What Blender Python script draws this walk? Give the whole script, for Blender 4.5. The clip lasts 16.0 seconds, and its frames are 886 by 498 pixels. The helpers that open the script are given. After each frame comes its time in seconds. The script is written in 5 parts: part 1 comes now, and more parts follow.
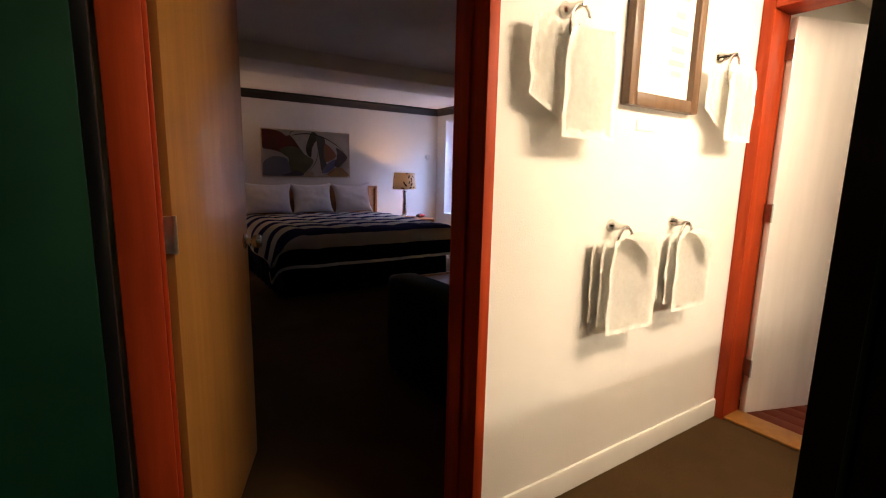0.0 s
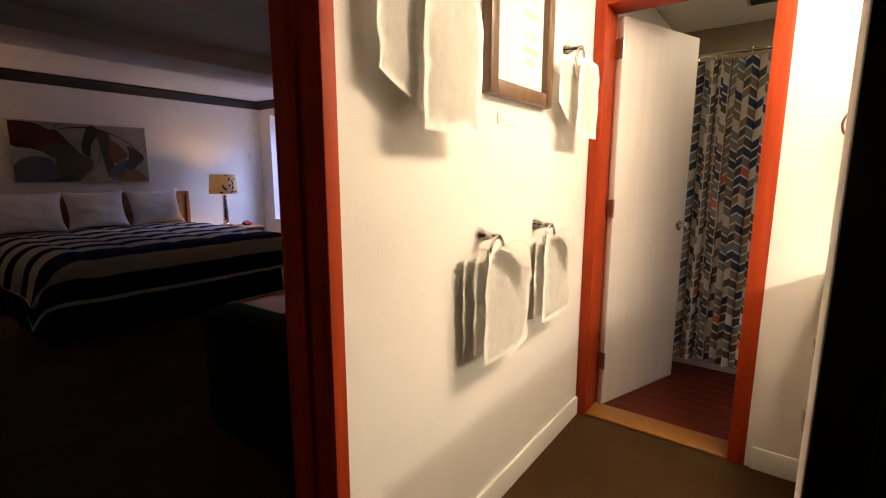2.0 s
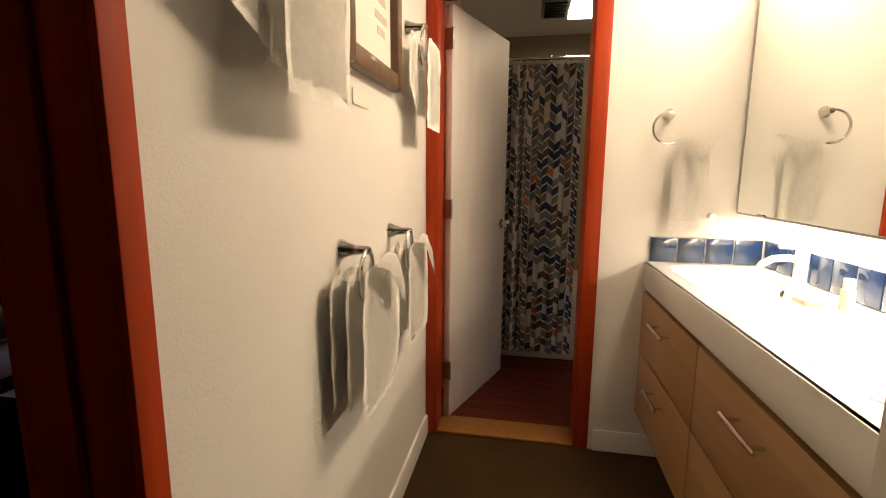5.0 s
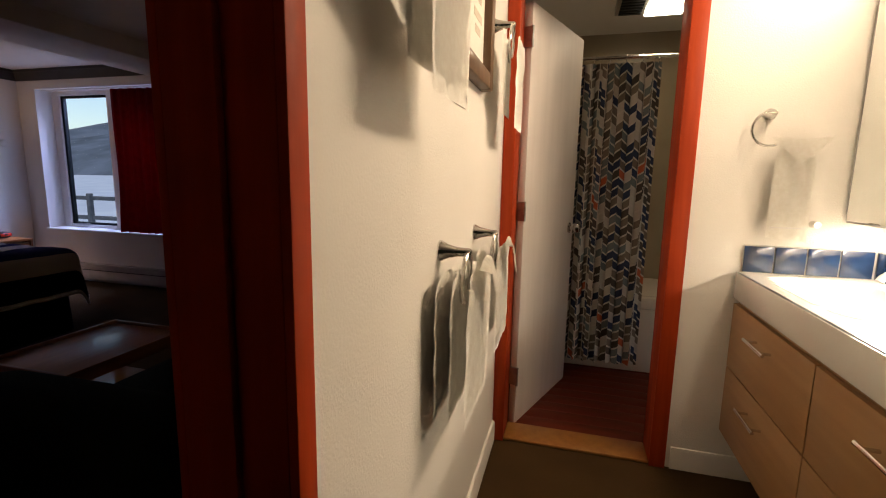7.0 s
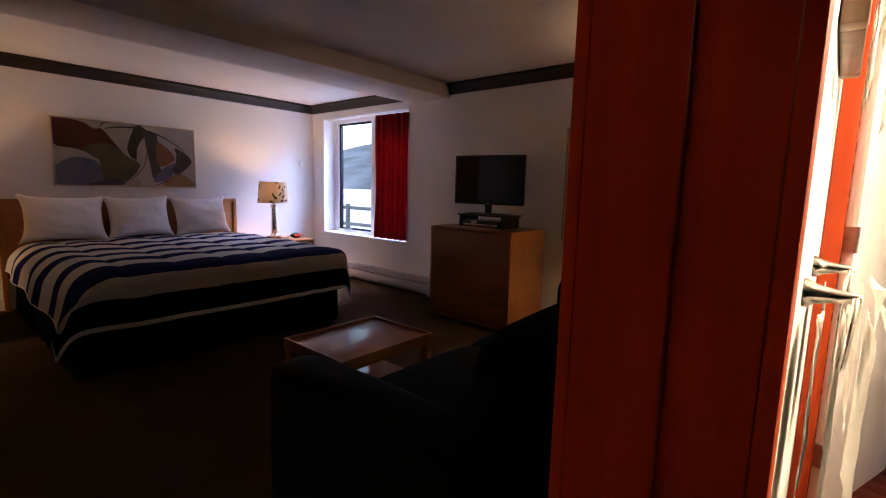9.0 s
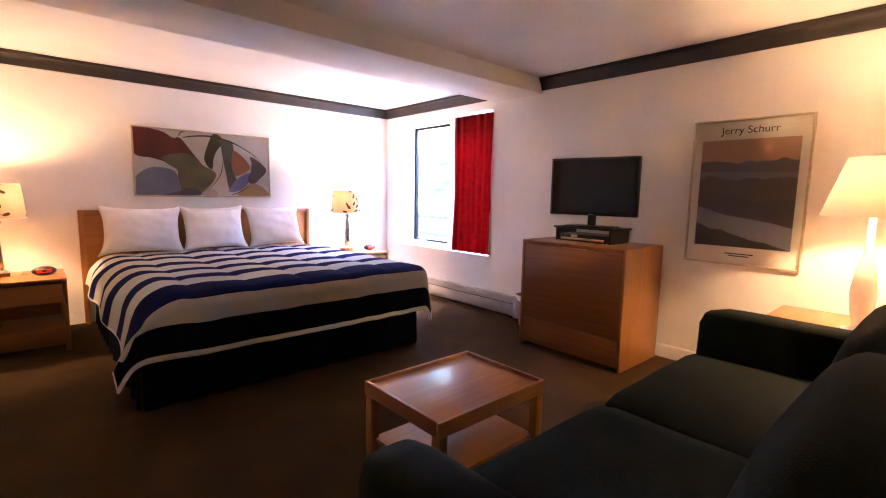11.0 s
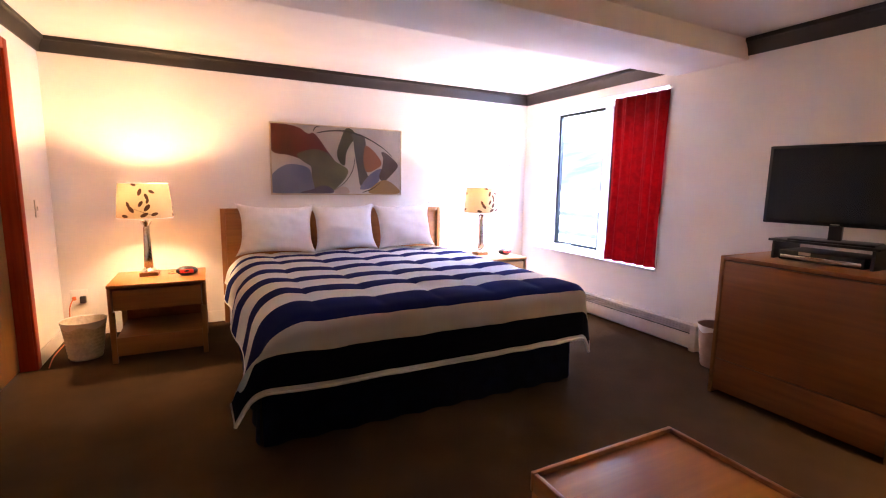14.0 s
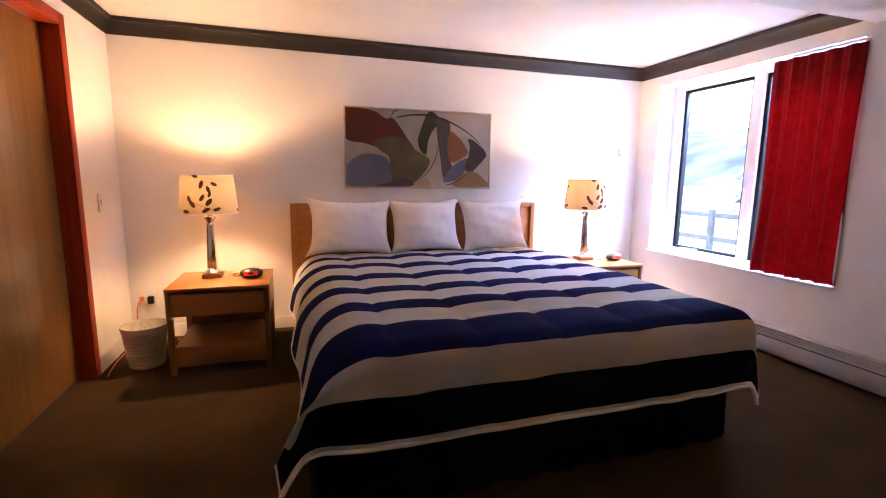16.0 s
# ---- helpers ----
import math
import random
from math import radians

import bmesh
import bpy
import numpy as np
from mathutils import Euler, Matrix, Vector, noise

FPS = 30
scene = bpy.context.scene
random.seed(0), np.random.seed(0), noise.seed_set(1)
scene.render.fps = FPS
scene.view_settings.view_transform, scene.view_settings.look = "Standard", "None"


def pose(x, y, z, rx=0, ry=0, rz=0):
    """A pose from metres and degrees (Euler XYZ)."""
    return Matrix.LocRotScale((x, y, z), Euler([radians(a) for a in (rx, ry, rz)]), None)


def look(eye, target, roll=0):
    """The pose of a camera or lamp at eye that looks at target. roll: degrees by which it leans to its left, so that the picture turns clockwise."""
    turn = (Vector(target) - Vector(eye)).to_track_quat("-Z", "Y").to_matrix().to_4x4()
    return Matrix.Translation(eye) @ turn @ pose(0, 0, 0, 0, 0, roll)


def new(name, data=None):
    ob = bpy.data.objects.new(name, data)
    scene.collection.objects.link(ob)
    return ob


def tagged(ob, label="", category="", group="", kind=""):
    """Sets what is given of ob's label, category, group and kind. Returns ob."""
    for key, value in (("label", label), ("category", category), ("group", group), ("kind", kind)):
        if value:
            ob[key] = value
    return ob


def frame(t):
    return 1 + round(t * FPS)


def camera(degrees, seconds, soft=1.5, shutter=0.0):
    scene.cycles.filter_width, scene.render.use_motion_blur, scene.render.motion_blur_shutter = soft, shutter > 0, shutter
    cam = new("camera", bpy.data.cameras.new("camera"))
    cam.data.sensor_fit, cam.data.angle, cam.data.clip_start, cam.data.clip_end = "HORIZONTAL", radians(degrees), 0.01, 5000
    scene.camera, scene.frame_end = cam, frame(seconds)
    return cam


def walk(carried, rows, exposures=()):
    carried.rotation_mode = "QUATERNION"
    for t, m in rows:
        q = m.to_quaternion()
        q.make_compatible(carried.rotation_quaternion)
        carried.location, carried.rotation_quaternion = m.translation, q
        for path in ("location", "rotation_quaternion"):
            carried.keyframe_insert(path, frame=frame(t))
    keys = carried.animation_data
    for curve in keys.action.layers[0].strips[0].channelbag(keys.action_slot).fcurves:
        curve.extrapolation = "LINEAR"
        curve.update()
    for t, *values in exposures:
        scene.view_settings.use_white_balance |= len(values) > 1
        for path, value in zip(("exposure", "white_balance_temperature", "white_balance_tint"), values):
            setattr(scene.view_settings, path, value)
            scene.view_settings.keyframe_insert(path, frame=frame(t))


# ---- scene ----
cam = camera(87.8, 16.0, soft=1.1)
PATH = [
    (0, (-2.52, -1.131, 1.259), (-1.437, 0.519, 0.935), 1.3),
    (0.5, (-2.547, -1.024, 1.259), (-1.289, 0.497, 0.935), 1.0),
    (1, (-2.487, -0.921, 1.261), (-1.095, 0.479, 0.938), 0.7),
    (1.5, (-2.384, -0.84, 1.266), (-0.882, 0.44, 0.941), 0.2),
    (2, (-2.292, -0.813, 1.275), (-0.711, 0.368, 0.951), 0.1),
    (2.5, (-2.223, -0.784, 1.263), (-0.564, 0.286, 0.947), -0.0),
    (3, (-2.174, -0.751, 1.248), (-0.436, 0.189, 0.942), -0.1),
    (3.5, (-2.111, -0.625, 1.251), (-0.271, 0.096, 0.945), -0.3),
    (4, (-2.101, -0.565, 1.261), (-0.199, -0.035, 0.941), -0.5),
    (6.5, (-2.03, -0.318, 1.25), (-0.076, -0.023, 0.943), 0.9),
    (7, (-2.073, -0.301, 1.252), (-0.167, 0.22, 0.943), 1.1),
    (7.5, (-2.049, -0.238, 1.242), (-0.209, 0.484, 0.939), 1.4),
    (8, (-2.034, -0.17, 1.244), (-0.292, 0.766, 0.944), 1.4),
    (8.5, (-2.072, -0.097, 1.258), (-0.446, 1.032, 0.968), 1.5),
    (9, (-2.04, -0.034, 1.243), (-0.531, 1.252, 0.978), 1.5),
    (11.5, (-1.761, 0.623, 1.253), (-0.469, 2.131, 1.011), 0.9),
    (12, (-1.731, 0.711, 1.264), (-0.489, 2.259, 1.019), 0.7),
    (12.5, (-1.708, 0.793, 1.282), (-0.53, 2.388, 1.023), 0.5),
    (13, (-1.651, 0.904, 1.277), (-0.56, 2.559, 1.012), 0.5),
    (13.5, (-1.592, 1.011, 1.267), (-0.606, 2.731, 1.002), 0.8),
    (14, (-1.597, 1.166, 1.296), (-0.699, 2.93, 1.013), 1.0),
    (14.5, (-1.59, 1.354, 1.281), (-0.777, 3.16, 1.001), 1.3),
    (15, (-1.556, 1.535, 1.279), (-0.819, 3.371, 0.988), 1.2),
    (15.5, (-1.503, 1.677, 1.267), (-0.837, 3.538, 0.969), 0.95),
    (16, (-1.45, 1.819, 1.255), (-0.856, 3.704, 0.95), 0.7),
]
walk(cam, [(t, look(eye, target, roll)) for t, eye, target, roll in PATH],
     [(0, 0.95), (1, 0.8), (2, 0.65), (3.5, 0.05), (6.3, -0.15), (8.3, 0.0), (9.0, 1.6), (9.2, 1.9), (11.3, 3.8), (13, 3.8), (15, 3.65), (16, 3.25)])

# the bedroom is laid out in its own measures; ROOM sets them in the plan
BEDROOM = Matrix.Translation((-0.103, -0.020, 0)) @ Matrix.Diagonal((1.018, 1.018, 1.018, 1))
ROOM = [Matrix()]

# ---- world, sun, large lights ----
world = bpy.data.worlds.new("sky")
scene.world = world
world.use_nodes = True
wn = world.node_tree.nodes
sky = wn.new("ShaderNodeTexSky")
sky.sky_type = "NISHITA"
sky.sun_disc = False
sky.sun_elevation, sky.sun_rotation = radians(42), radians(200)
world.node_tree.links.new(sky.outputs[0], wn["Background"].inputs[0])
wn["Background"].inputs[1].default_value = 0.15


def lamp(name, kind, m, energy, colour, size=0.1, size_y=None, spread=math.pi):
    data = bpy.data.lights.new(name, kind)
    data.energy, data.color = energy, colour
    if kind == "AREA":
        data.shape, data.size, data.size_y = "RECTANGLE", size, size_y or size
        data.spread = spread
    elif kind == "SUN":
        data.angle = size
    else:
        data.shadow_soft_size = size
    ob = new(name, data)
    ob.matrix_world = m
    return ob


WARM = (1.0, 0.60, 0.33)
lamp("sun", "SUN", pose(0, 0, 30, 60, 0, 200), 1.4, (1.0, 0.95, 0.9), radians(12))
# daylight of the open sky, falling in through the window from above
lamp("window_daylight", "AREA", BEDROOM @ look((3.0, 4.65, 2.95), (0.6, 4.2, 0.5)), 135, (0.43, 0.51, 1.0), 1.5, 1.0)
# bulbs in the lamps' shades
lamp("bulb_bedside", "POINT", BEDROOM @ pose(-1.89, 5.2, 1.15), 5.4, WARM, 0.035)
lamp("bulb_bedside", "POINT", BEDROOM @ pose(1.02, 5.2, 1.15), 5.4, WARM, 0.035)
lamp("bulb_corner", "POINT", BEDROOM @ pose(1.42, 0.8, 1.3), 5.2, WARM, 0.035)
# the fluorescent tubes over and under the mirror, and the bathroom's ceiling light
lamp("vanity_tube", "AREA", pose(-0.55, -1.27, 2.16, 45, 0, 0), 19, (1.0, 0.78, 0.55), 1.0, 0.24, radians(165))
lamp("mirror_tube", "AREA", pose(-0.67, -1.36, 1.105, 0, 0, 0), 9.5, (1.0, 0.85, 0.66), 1.2, 0.05)
lamp("ceiling_bulb", "AREA", pose(1.05, -0.76, 2.235, 0, 0, 0), 2.2, (1.0, 0.72, 0.42), 0.24, 0.18)


# ---- materials ----
def material(name, colour, rough=0.6, metal=0.0, second=None, scale=8.0, detail=6.0, stretch=(1, 1, 1), bump=0.1, bump_scale=120.0, coat=0.0, sheen=0.0, spread=(0.35, 0.65), spec=0.5):
    m = bpy.data.materials.new(name)
    m.use_nodes = True
    n, l = m.node_tree.nodes, m.node_tree.links
    b = n["Principled BSDF"]
    b.inputs["Roughness"].default_value, b.inputs["Metallic"].default_value = rough, metal
    b.inputs["Coat Weight"].default_value, b.inputs["Sheen Weight"].default_value = coat, sheen
    b.inputs["Specular IOR Level"].default_value = spec
    co = n.new("ShaderNodeTexCoord")
    mp = n.new("ShaderNodeMapping")
    mp.inputs["Scale"].default_value = stretch
    l.new(co.outputs["Object"], mp.inputs[0])
    tx = n.new("ShaderNodeTexNoise")
    tx.inputs["Scale"].default_value, tx.inputs["Detail"].default_value = scale, detail
    l.new(mp.outputs[0], tx.inputs["Vector"])
    ramp = n.new("ShaderNodeValToRGB")
    ramp.color_ramp.elements[0].position, ramp.color_ramp.elements[1].position = spread
    other = second or tuple(c * 0.9 for c in colour)
    ramp.color_ramp.elements[0].color, ramp.color_ramp.elements[1].color = (*other, 1), (*colour, 1)
    l.new(tx.outputs[0], ramp.inputs[0])
    l.new(ramp.outputs[0], b.inputs["Base Color"])
    if bump:
        t2 = n.new("ShaderNodeTexNoise")
        t2.inputs["Scale"].default_value, t2.inputs["Detail"].default_value = bump_scale, 4
        l.new(mp.outputs[0], t2.inputs["Vector"])
        bp = n.new("ShaderNodeBump")
        bp.inputs["Strength"].default_value, bp.inputs["Distance"].default_value = bump, 0.004
        l.new(t2.outputs[0], bp.inputs["Height"])
        l.new(bp.outputs[0], b.inputs["Normal"])
    return m


def wood(name, light, dark, axis=2, rough=0.4, scale=6.0, coat=0.15, spec=0.5):
    stretch = [6, 6, 6]
    stretch[axis] = 0.35
    return material(name, light, rough, 0, dark, scale, 8, stretch, 0.06, 30, coat=coat, spread=(0.22, 0.78), spec=spec)


def glow(name, colour, strength):
    m = bpy.data.materials.new(name)
    m.use_nodes = True
    b = m.node_tree.nodes["Principled BSDF"]
    b.inputs["Base Color"].default_value = (*colour, 1)
    b.inputs["Emission Color"].default_value = (*colour, 1)
    b.inputs["Emission Strength"].default_value = strength
    return m


WHITE = material("wall_paint", (0.80, 0.77, 0.72), 0.7, 0, (0.76, 0.73, 0.68), 1.5, 6, bump=0.25, bump_scale=160)
CEIL = material("ceiling_paint", (0.78, 0.76, 0.72), 0.85, 0, (0.73, 0.70, 0.66), 2, 6, bump=0.4, bump_scale=220)
TRIM = material("trim_paint", (0.80, 0.78, 0.73), 0.45, 0, (0.74, 0.71, 0.66), 4, bump=0.05)
RED = wood("red_stained_wood", (0.40, 0.050, 0.010), (0.25, 0.026, 0.006), 2, 0.5, coat=0.0, spec=0.15)
RED_Y = wood("red_stained_wood_cross", (0.40, 0.050, 0.010), (0.25, 0.026, 0.006), 1, 0.5, coat=0.0, spec=0.15)
CROWN = material("dark_crown_paint", (0.028, 0.020, 0.016), 0.5, 0, (0.016, 0.012, 0.010), 5, bump=0.08)
CARPET = material("brown_carpet", (0.080, 0.044, 0.016), 0.95, 0, (0.046, 0.025, 0.009), 3, 12, bump=0.9, bump_scale=420, spec=0.1, spread=(0.25, 0.75))
OAK = wood("oak_veneer", (0.40, 0.165, 0.040), (0.29, 0.105, 0.024), 2, 0.38)
OAK_X = wood("oak_veneer_x", (0.40, 0.165, 0.040), (0.29, 0.105, 0.024), 0, 0.38)
# same oak, with the shade on the dresser's front put into its colour
OAK_Y_SHADED = wood("oak_veneer_y_shaded", (0.30, 0.105, 0.025), (0.20, 0.062, 0.014), 1, 0.35)
DOOR_OAK = wood("yellow_oak", (0.34, 0.155, 0.036), (0.22, 0.088, 0.018), 2, 0.35, 4)
PALE_OAK = wood("pale_oak_x", (0.40, 0.23, 0.10), (0.33, 0.175, 0.07), 0, 0.45)
REDFLOOR = wood("red_floor_plank", (0.12, 0.019, 0.007), (0.085, 0.012, 0.005), 1, 0.5, coat=0.0, spec=0.2)
DOOR_WHITE = material("white_door_paint", (0.76, 0.71, 0.67), 0.5, 0, (0.71, 0.66, 0.62), 2.5, 8, (8, 8, 0.7), 0.08, 60)
GREEN = material("green_door_paint", (0.006, 0.048, 0.022), 0.5, 0, (0.004, 0.034, 0.016), 3, bump=0.1, spec=0.2)
DARK = material("dark_trim_paint", (0.010, 0.014, 0.014), 0.55, 0, (0.007, 0.010, 0.010), 3, bump=0.1, spec=0.2)
CHROME = material("brushed_chrome", (0.72, 0.70, 0.67), 0.18, 1, (0.6, 0.58, 0.55), 30, bump=0)
STEEL = material("hinge_steel", (0.42, 0.41, 0.40), 0.35, 1, (0.32, 0.31, 0.30), 40, bump=0.05)
TERRY = material("white_terry", (0.87, 0.85, 0.80), 0.95, 0, (0.82, 0.79, 0.73), 60, 6, bump=0.22, bump_scale=380, spec=0.1)
LINEN = material("white_linen", (0.82, 0.79, 0.78), 0.85, 0, (0.77, 0.74, 0.73), 14, 6, bump=0.25, bump_scale=260)
NAVY = material("navy_cotton", (0.008, 0.010, 0.036), 0.85, 0, (0.005, 0.006, 0.022), 12, bump=0.3, bump_scale=260, spec=0.1)
SOFA = material("dark_green_velour", (0.0022, 0.0058, 0.004), 0.9, 0, (0.001, 0.003, 0.002), 7, 8, bump=0.4, bump_scale=240, spec=0.12)
REDCLOTH = material("red_curtain_cloth", (0.22, 0.007, 0.009), 0.85, 0, (0.17, 0.005, 0.007), 20, bump=0.35, bump_scale=300, spec=0.15)
BLACK = material("black_plastic", (0.010, 0.010, 0.011), 0.35, 0, (0.008, 0.008, 0.009), 20, bump=0.05)
SCREEN = material("tv_glass", (0.006, 0.006, 0.008), 0.06, 0, (0.006, 0.006, 0.008), 2, bump=0)
CERAMIC = material("white_solid_surface", (0.84, 0.82, 0.77), 0.18, 0, (0.82, 0.80, 0.75), 3, bump=0, coat=0.4)
TUB = material("cream_tub_enamel", (0.72, 0.66, 0.56), 0.25, 0, (0.69, 0.63, 0.53), 3, bump=0)
TILE = material("blue_glazed_tile", (0.020, 0.045, 0.115), 0.12, 0, (0.010, 0.022, 0.065), 9, 6, bump=0.05, bump_scale=30, coat=0.5)
GROUT = material("grout", (0.60, 0.58, 0.53), 0.9, 0, (0.5, 0.48, 0.44), 60, bump=0.3)
STONE = material("surround_panel", (0.30, 0.24, 0.15), 0.35, 0, (0.25, 0.20, 0.12), 4, bump=0.05)
WALNUT = wood("dark_walnut_frame", (0.16, 0.085, 0.038), (0.07, 0.032, 0.014), 2, 0.45)
PAPER = material("paper", (0.82, 0.79, 0.72), 0.75, 0, (0.76, 0.72, 0.65), 3, bump=0.02)
BIN = material("woven_white_bin", (0.72, 0.66, 0.55), 0.7, 0, (0.58, 0.52, 0.42), 50, bump=0.4, bump_scale=150)
PLASTIC = material("white_plastic", (0.78, 0.75, 0.70), 0.35, 0, (0.74, 0.71, 0.66), 5, bump=0.02)
ORANGE = material("orange_cord", (0.70, 0.16, 0.03), 0.5, 0, (0.6, 0.12, 0.02), 30, bump=0)
HEATER = material("heater_enamel", (0.66, 0.62, 0.58), 0.4, 0.1, (0.58, 0.54, 0.50), 6, bump=0.05)
FRAME_GOLD = material("thin_pale_frame", (0.62, 0.52, 0.38), 0.35, 0.5, (0.5, 0.41, 0.28), 20, bump=0.05)
SNOW = material("snow", (0.80, 0.83, 0.88), 0.8, 0, (0.68, 0.72, 0.80), 0.5, 10, bump=0.5, bump_scale=6)
HILL = material("wooded_hill", (0.16, 0.19, 0.24), 0.95, 0, (0.05, 0.065, 0.085), 0.06, 12, bump=0.4, bump_scale=0.5)
NEEDLE = material("snowy_needles", (0.55, 0.58, 0.62), 0.9, 0, (0.05, 0.07, 0.06), 1.2, 8, bump=0.3, bump_scale=20)
RAIL = material("weathered_rail", (0.10, 0.11, 0.13), 0.8, 0, (0.06, 0.07, 0.08), 6, bump=0.3)
LED = glow("red_led", (0.9, 0.05, 0.02), 0.006)
DIFFUSER = glow("lit_diffuser", (1.0, 0.86, 0.66), 9.0)
TUBE = glow("lit_tube", (1.0, 0.84, 0.60), 8.0)
MIRROR = material("mirror", (0.90, 0.92, 0.90), 0.0, 1, (0.90, 0.92, 0.90), 1, bump=0)


def glass_material():
    m = bpy.data.materials.new("window_glass")
    m.use_nodes = True
    b = m.node_tree.nodes["Principled BSDF"]
    b.inputs["Base Color"].default_value = (0.96, 0.98, 1, 1)
    b.inputs["Roughness"].default_value, b.inputs["Transmission Weight"].default_value, b.inputs["IOR"].default_value = 0.0, 1.0, 1.02
    return m


def clear_sheet():
    m = bpy.data.materials.new("picture_glazing")
    m.use_nodes = True
    n, l = m.node_tree.nodes, m.node_tree.links
    tr, gl, fr, mx = n.new("ShaderNodeBsdfTransparent"), n.new("ShaderNodeBsdfGlossy"), n.new("ShaderNodeFresnel"), n.new("ShaderNodeMixShader")
    gl.inputs["Roughness"].default_value, fr.inputs[0].default_value = 0.03, 1.2
    l.new(fr.outputs[0], mx.inputs[0]), l.new(tr.outputs[0], mx.inputs[1]), l.new(gl.outputs[0], mx.inputs[2])
    l.new(mx.outputs[0], n["Material Output"].inputs[0])
    return m


def shade_cloth(name, colour, through_colour):
    m = bpy.data.materials.new(name)
    m.use_nodes = True
    n, l = m.node_tree.nodes, m.node_tree.links
    d, t, mx = n.new("ShaderNodeBsdfDiffuse"), n.new("ShaderNodeBsdfTranslucent"), n.new("ShaderNodeMixShader")
    tx = n.new("ShaderNodeTexNoise")
    tx.inputs["Scale"].default_value = 180
    bp = n.new("ShaderNodeBump")
    bp.inputs["Strength"].default_value = 0.2
    l.new(tx.outputs[0], bp.inputs["Height"])
    l.new(bp.outputs[0], d.inputs["Normal"])
    d.inputs[0].default_value, t.inputs[0].default_value = (*colour, 1), (*through_colour, 1)
    mx.inputs[0].default_value = 0.035
    l.new(d.outputs[0], mx.inputs[1]), l.new(t.outputs[0], mx.inputs[2])
    l.new(mx.outputs[0], n["Material Output"].inputs[0])
    return m


def math_node(n, l, op, a, b=None, c=None):
    q = n.new("ShaderNodeMath")
    q.operation = op
    for i, v in enumerate((a, b, c)):
        if v is None:
            continue
        if isinstance(v, (int, float)):
            q.inputs[i].default_value = v
        else:
            l.new(v, q.inputs[i])
    return q.outputs[0]


def chevron_cloth():
    """Herringbone columns of slanted pieces in navy, greys, cream and a little orange."""
    m = bpy.data.materials.new("herringbone_curtain_cloth")
    m.use_nodes = True
    n, l = m.node_tree.nodes, m.node_tree.links
    b = n["Principled BSDF"]
    b.inputs["Roughness"].default_value = 0.7
    uv = n.new("ShaderNodeUVMap")
    sp = n.new("ShaderNodeSeparateXYZ")
    l.new(uv.outputs[0], sp.inputs[0])
    u = math_node(n, l, "DIVIDE", sp.outputs[0], 0.058)
    col = math_node(n, l, "FLOOR", u)
    f = math_node(n, l, "SUBTRACT", u, col)
    par = math_node(n, l, "MULTIPLY_ADD", math_node(n, l, "MODULO", math_node(n, l, "ADD", col, 100), 2), 2, -1)
    v = math_node(n, l, "ADD", math_node(n, l, "DIVIDE", sp.outputs[1], 0.056), math_node(n, l, "MULTIPLY", math_node(n, l, "MULTIPLY", f, par), 1.1))
    v = math_node(n, l, "ADD", v, math_node(n, l, "MULTIPLY", par, -0.55))
    row = math_node(n, l, "FLOOR", v)
    g = math_node(n, l, "SUBTRACT", v, row)
    cb = n.new("ShaderNodeCombineXYZ")
    l.new(col, cb.inputs[0]), l.new(row, cb.inputs[1])
    wn_ = n.new("ShaderNodeTexWhiteNoise")
    wn_.noise_dimensions = "2D"
    l.new(cb.outputs[0], wn_.inputs["Vector"])
    ramp = n.new("ShaderNodeValToRGB")
    ramp.color_ramp.interpolation = "CONSTANT"
    e = ramp.color_ramp.elements
    e[0].position, e[0].color = 0.0, (0.016, 0.034, 0.090, 1)
    e[1].position, e[1].color = 0.22, (0.21, 0.175, 0.13, 1)
    for p, c in ((0.46, (0.58, 0.55, 0.49)), (0.62, (0.17, 0.21, 0.21)), (0.76, (0.075, 0.060, 0.045)), (0.95, (0.55, 0.13, 0.045))):
        x = e.new(p)
        x.color = (*c, 1)
    l.new(wn_.outputs[0], ramp.inputs[0])
    gap = math_node(n, l, "MAXIMUM", math_node(n, l, "GREATER_THAN", g, 0.80), math_node(n, l, "GREATER_THAN", f, 0.95))
    mx = n.new("ShaderNodeMix")
    mx.data_type = "RGBA"
    l.new(gap, mx.inputs["Factor"])
    l.new(ramp.outputs[0], mx.inputs["A"])
    mx.inputs["B"].default_value = (0.62, 0.59, 0.53, 1)
    l.new(mx.outputs["Result"], b.inputs["Base Color"])
    return m


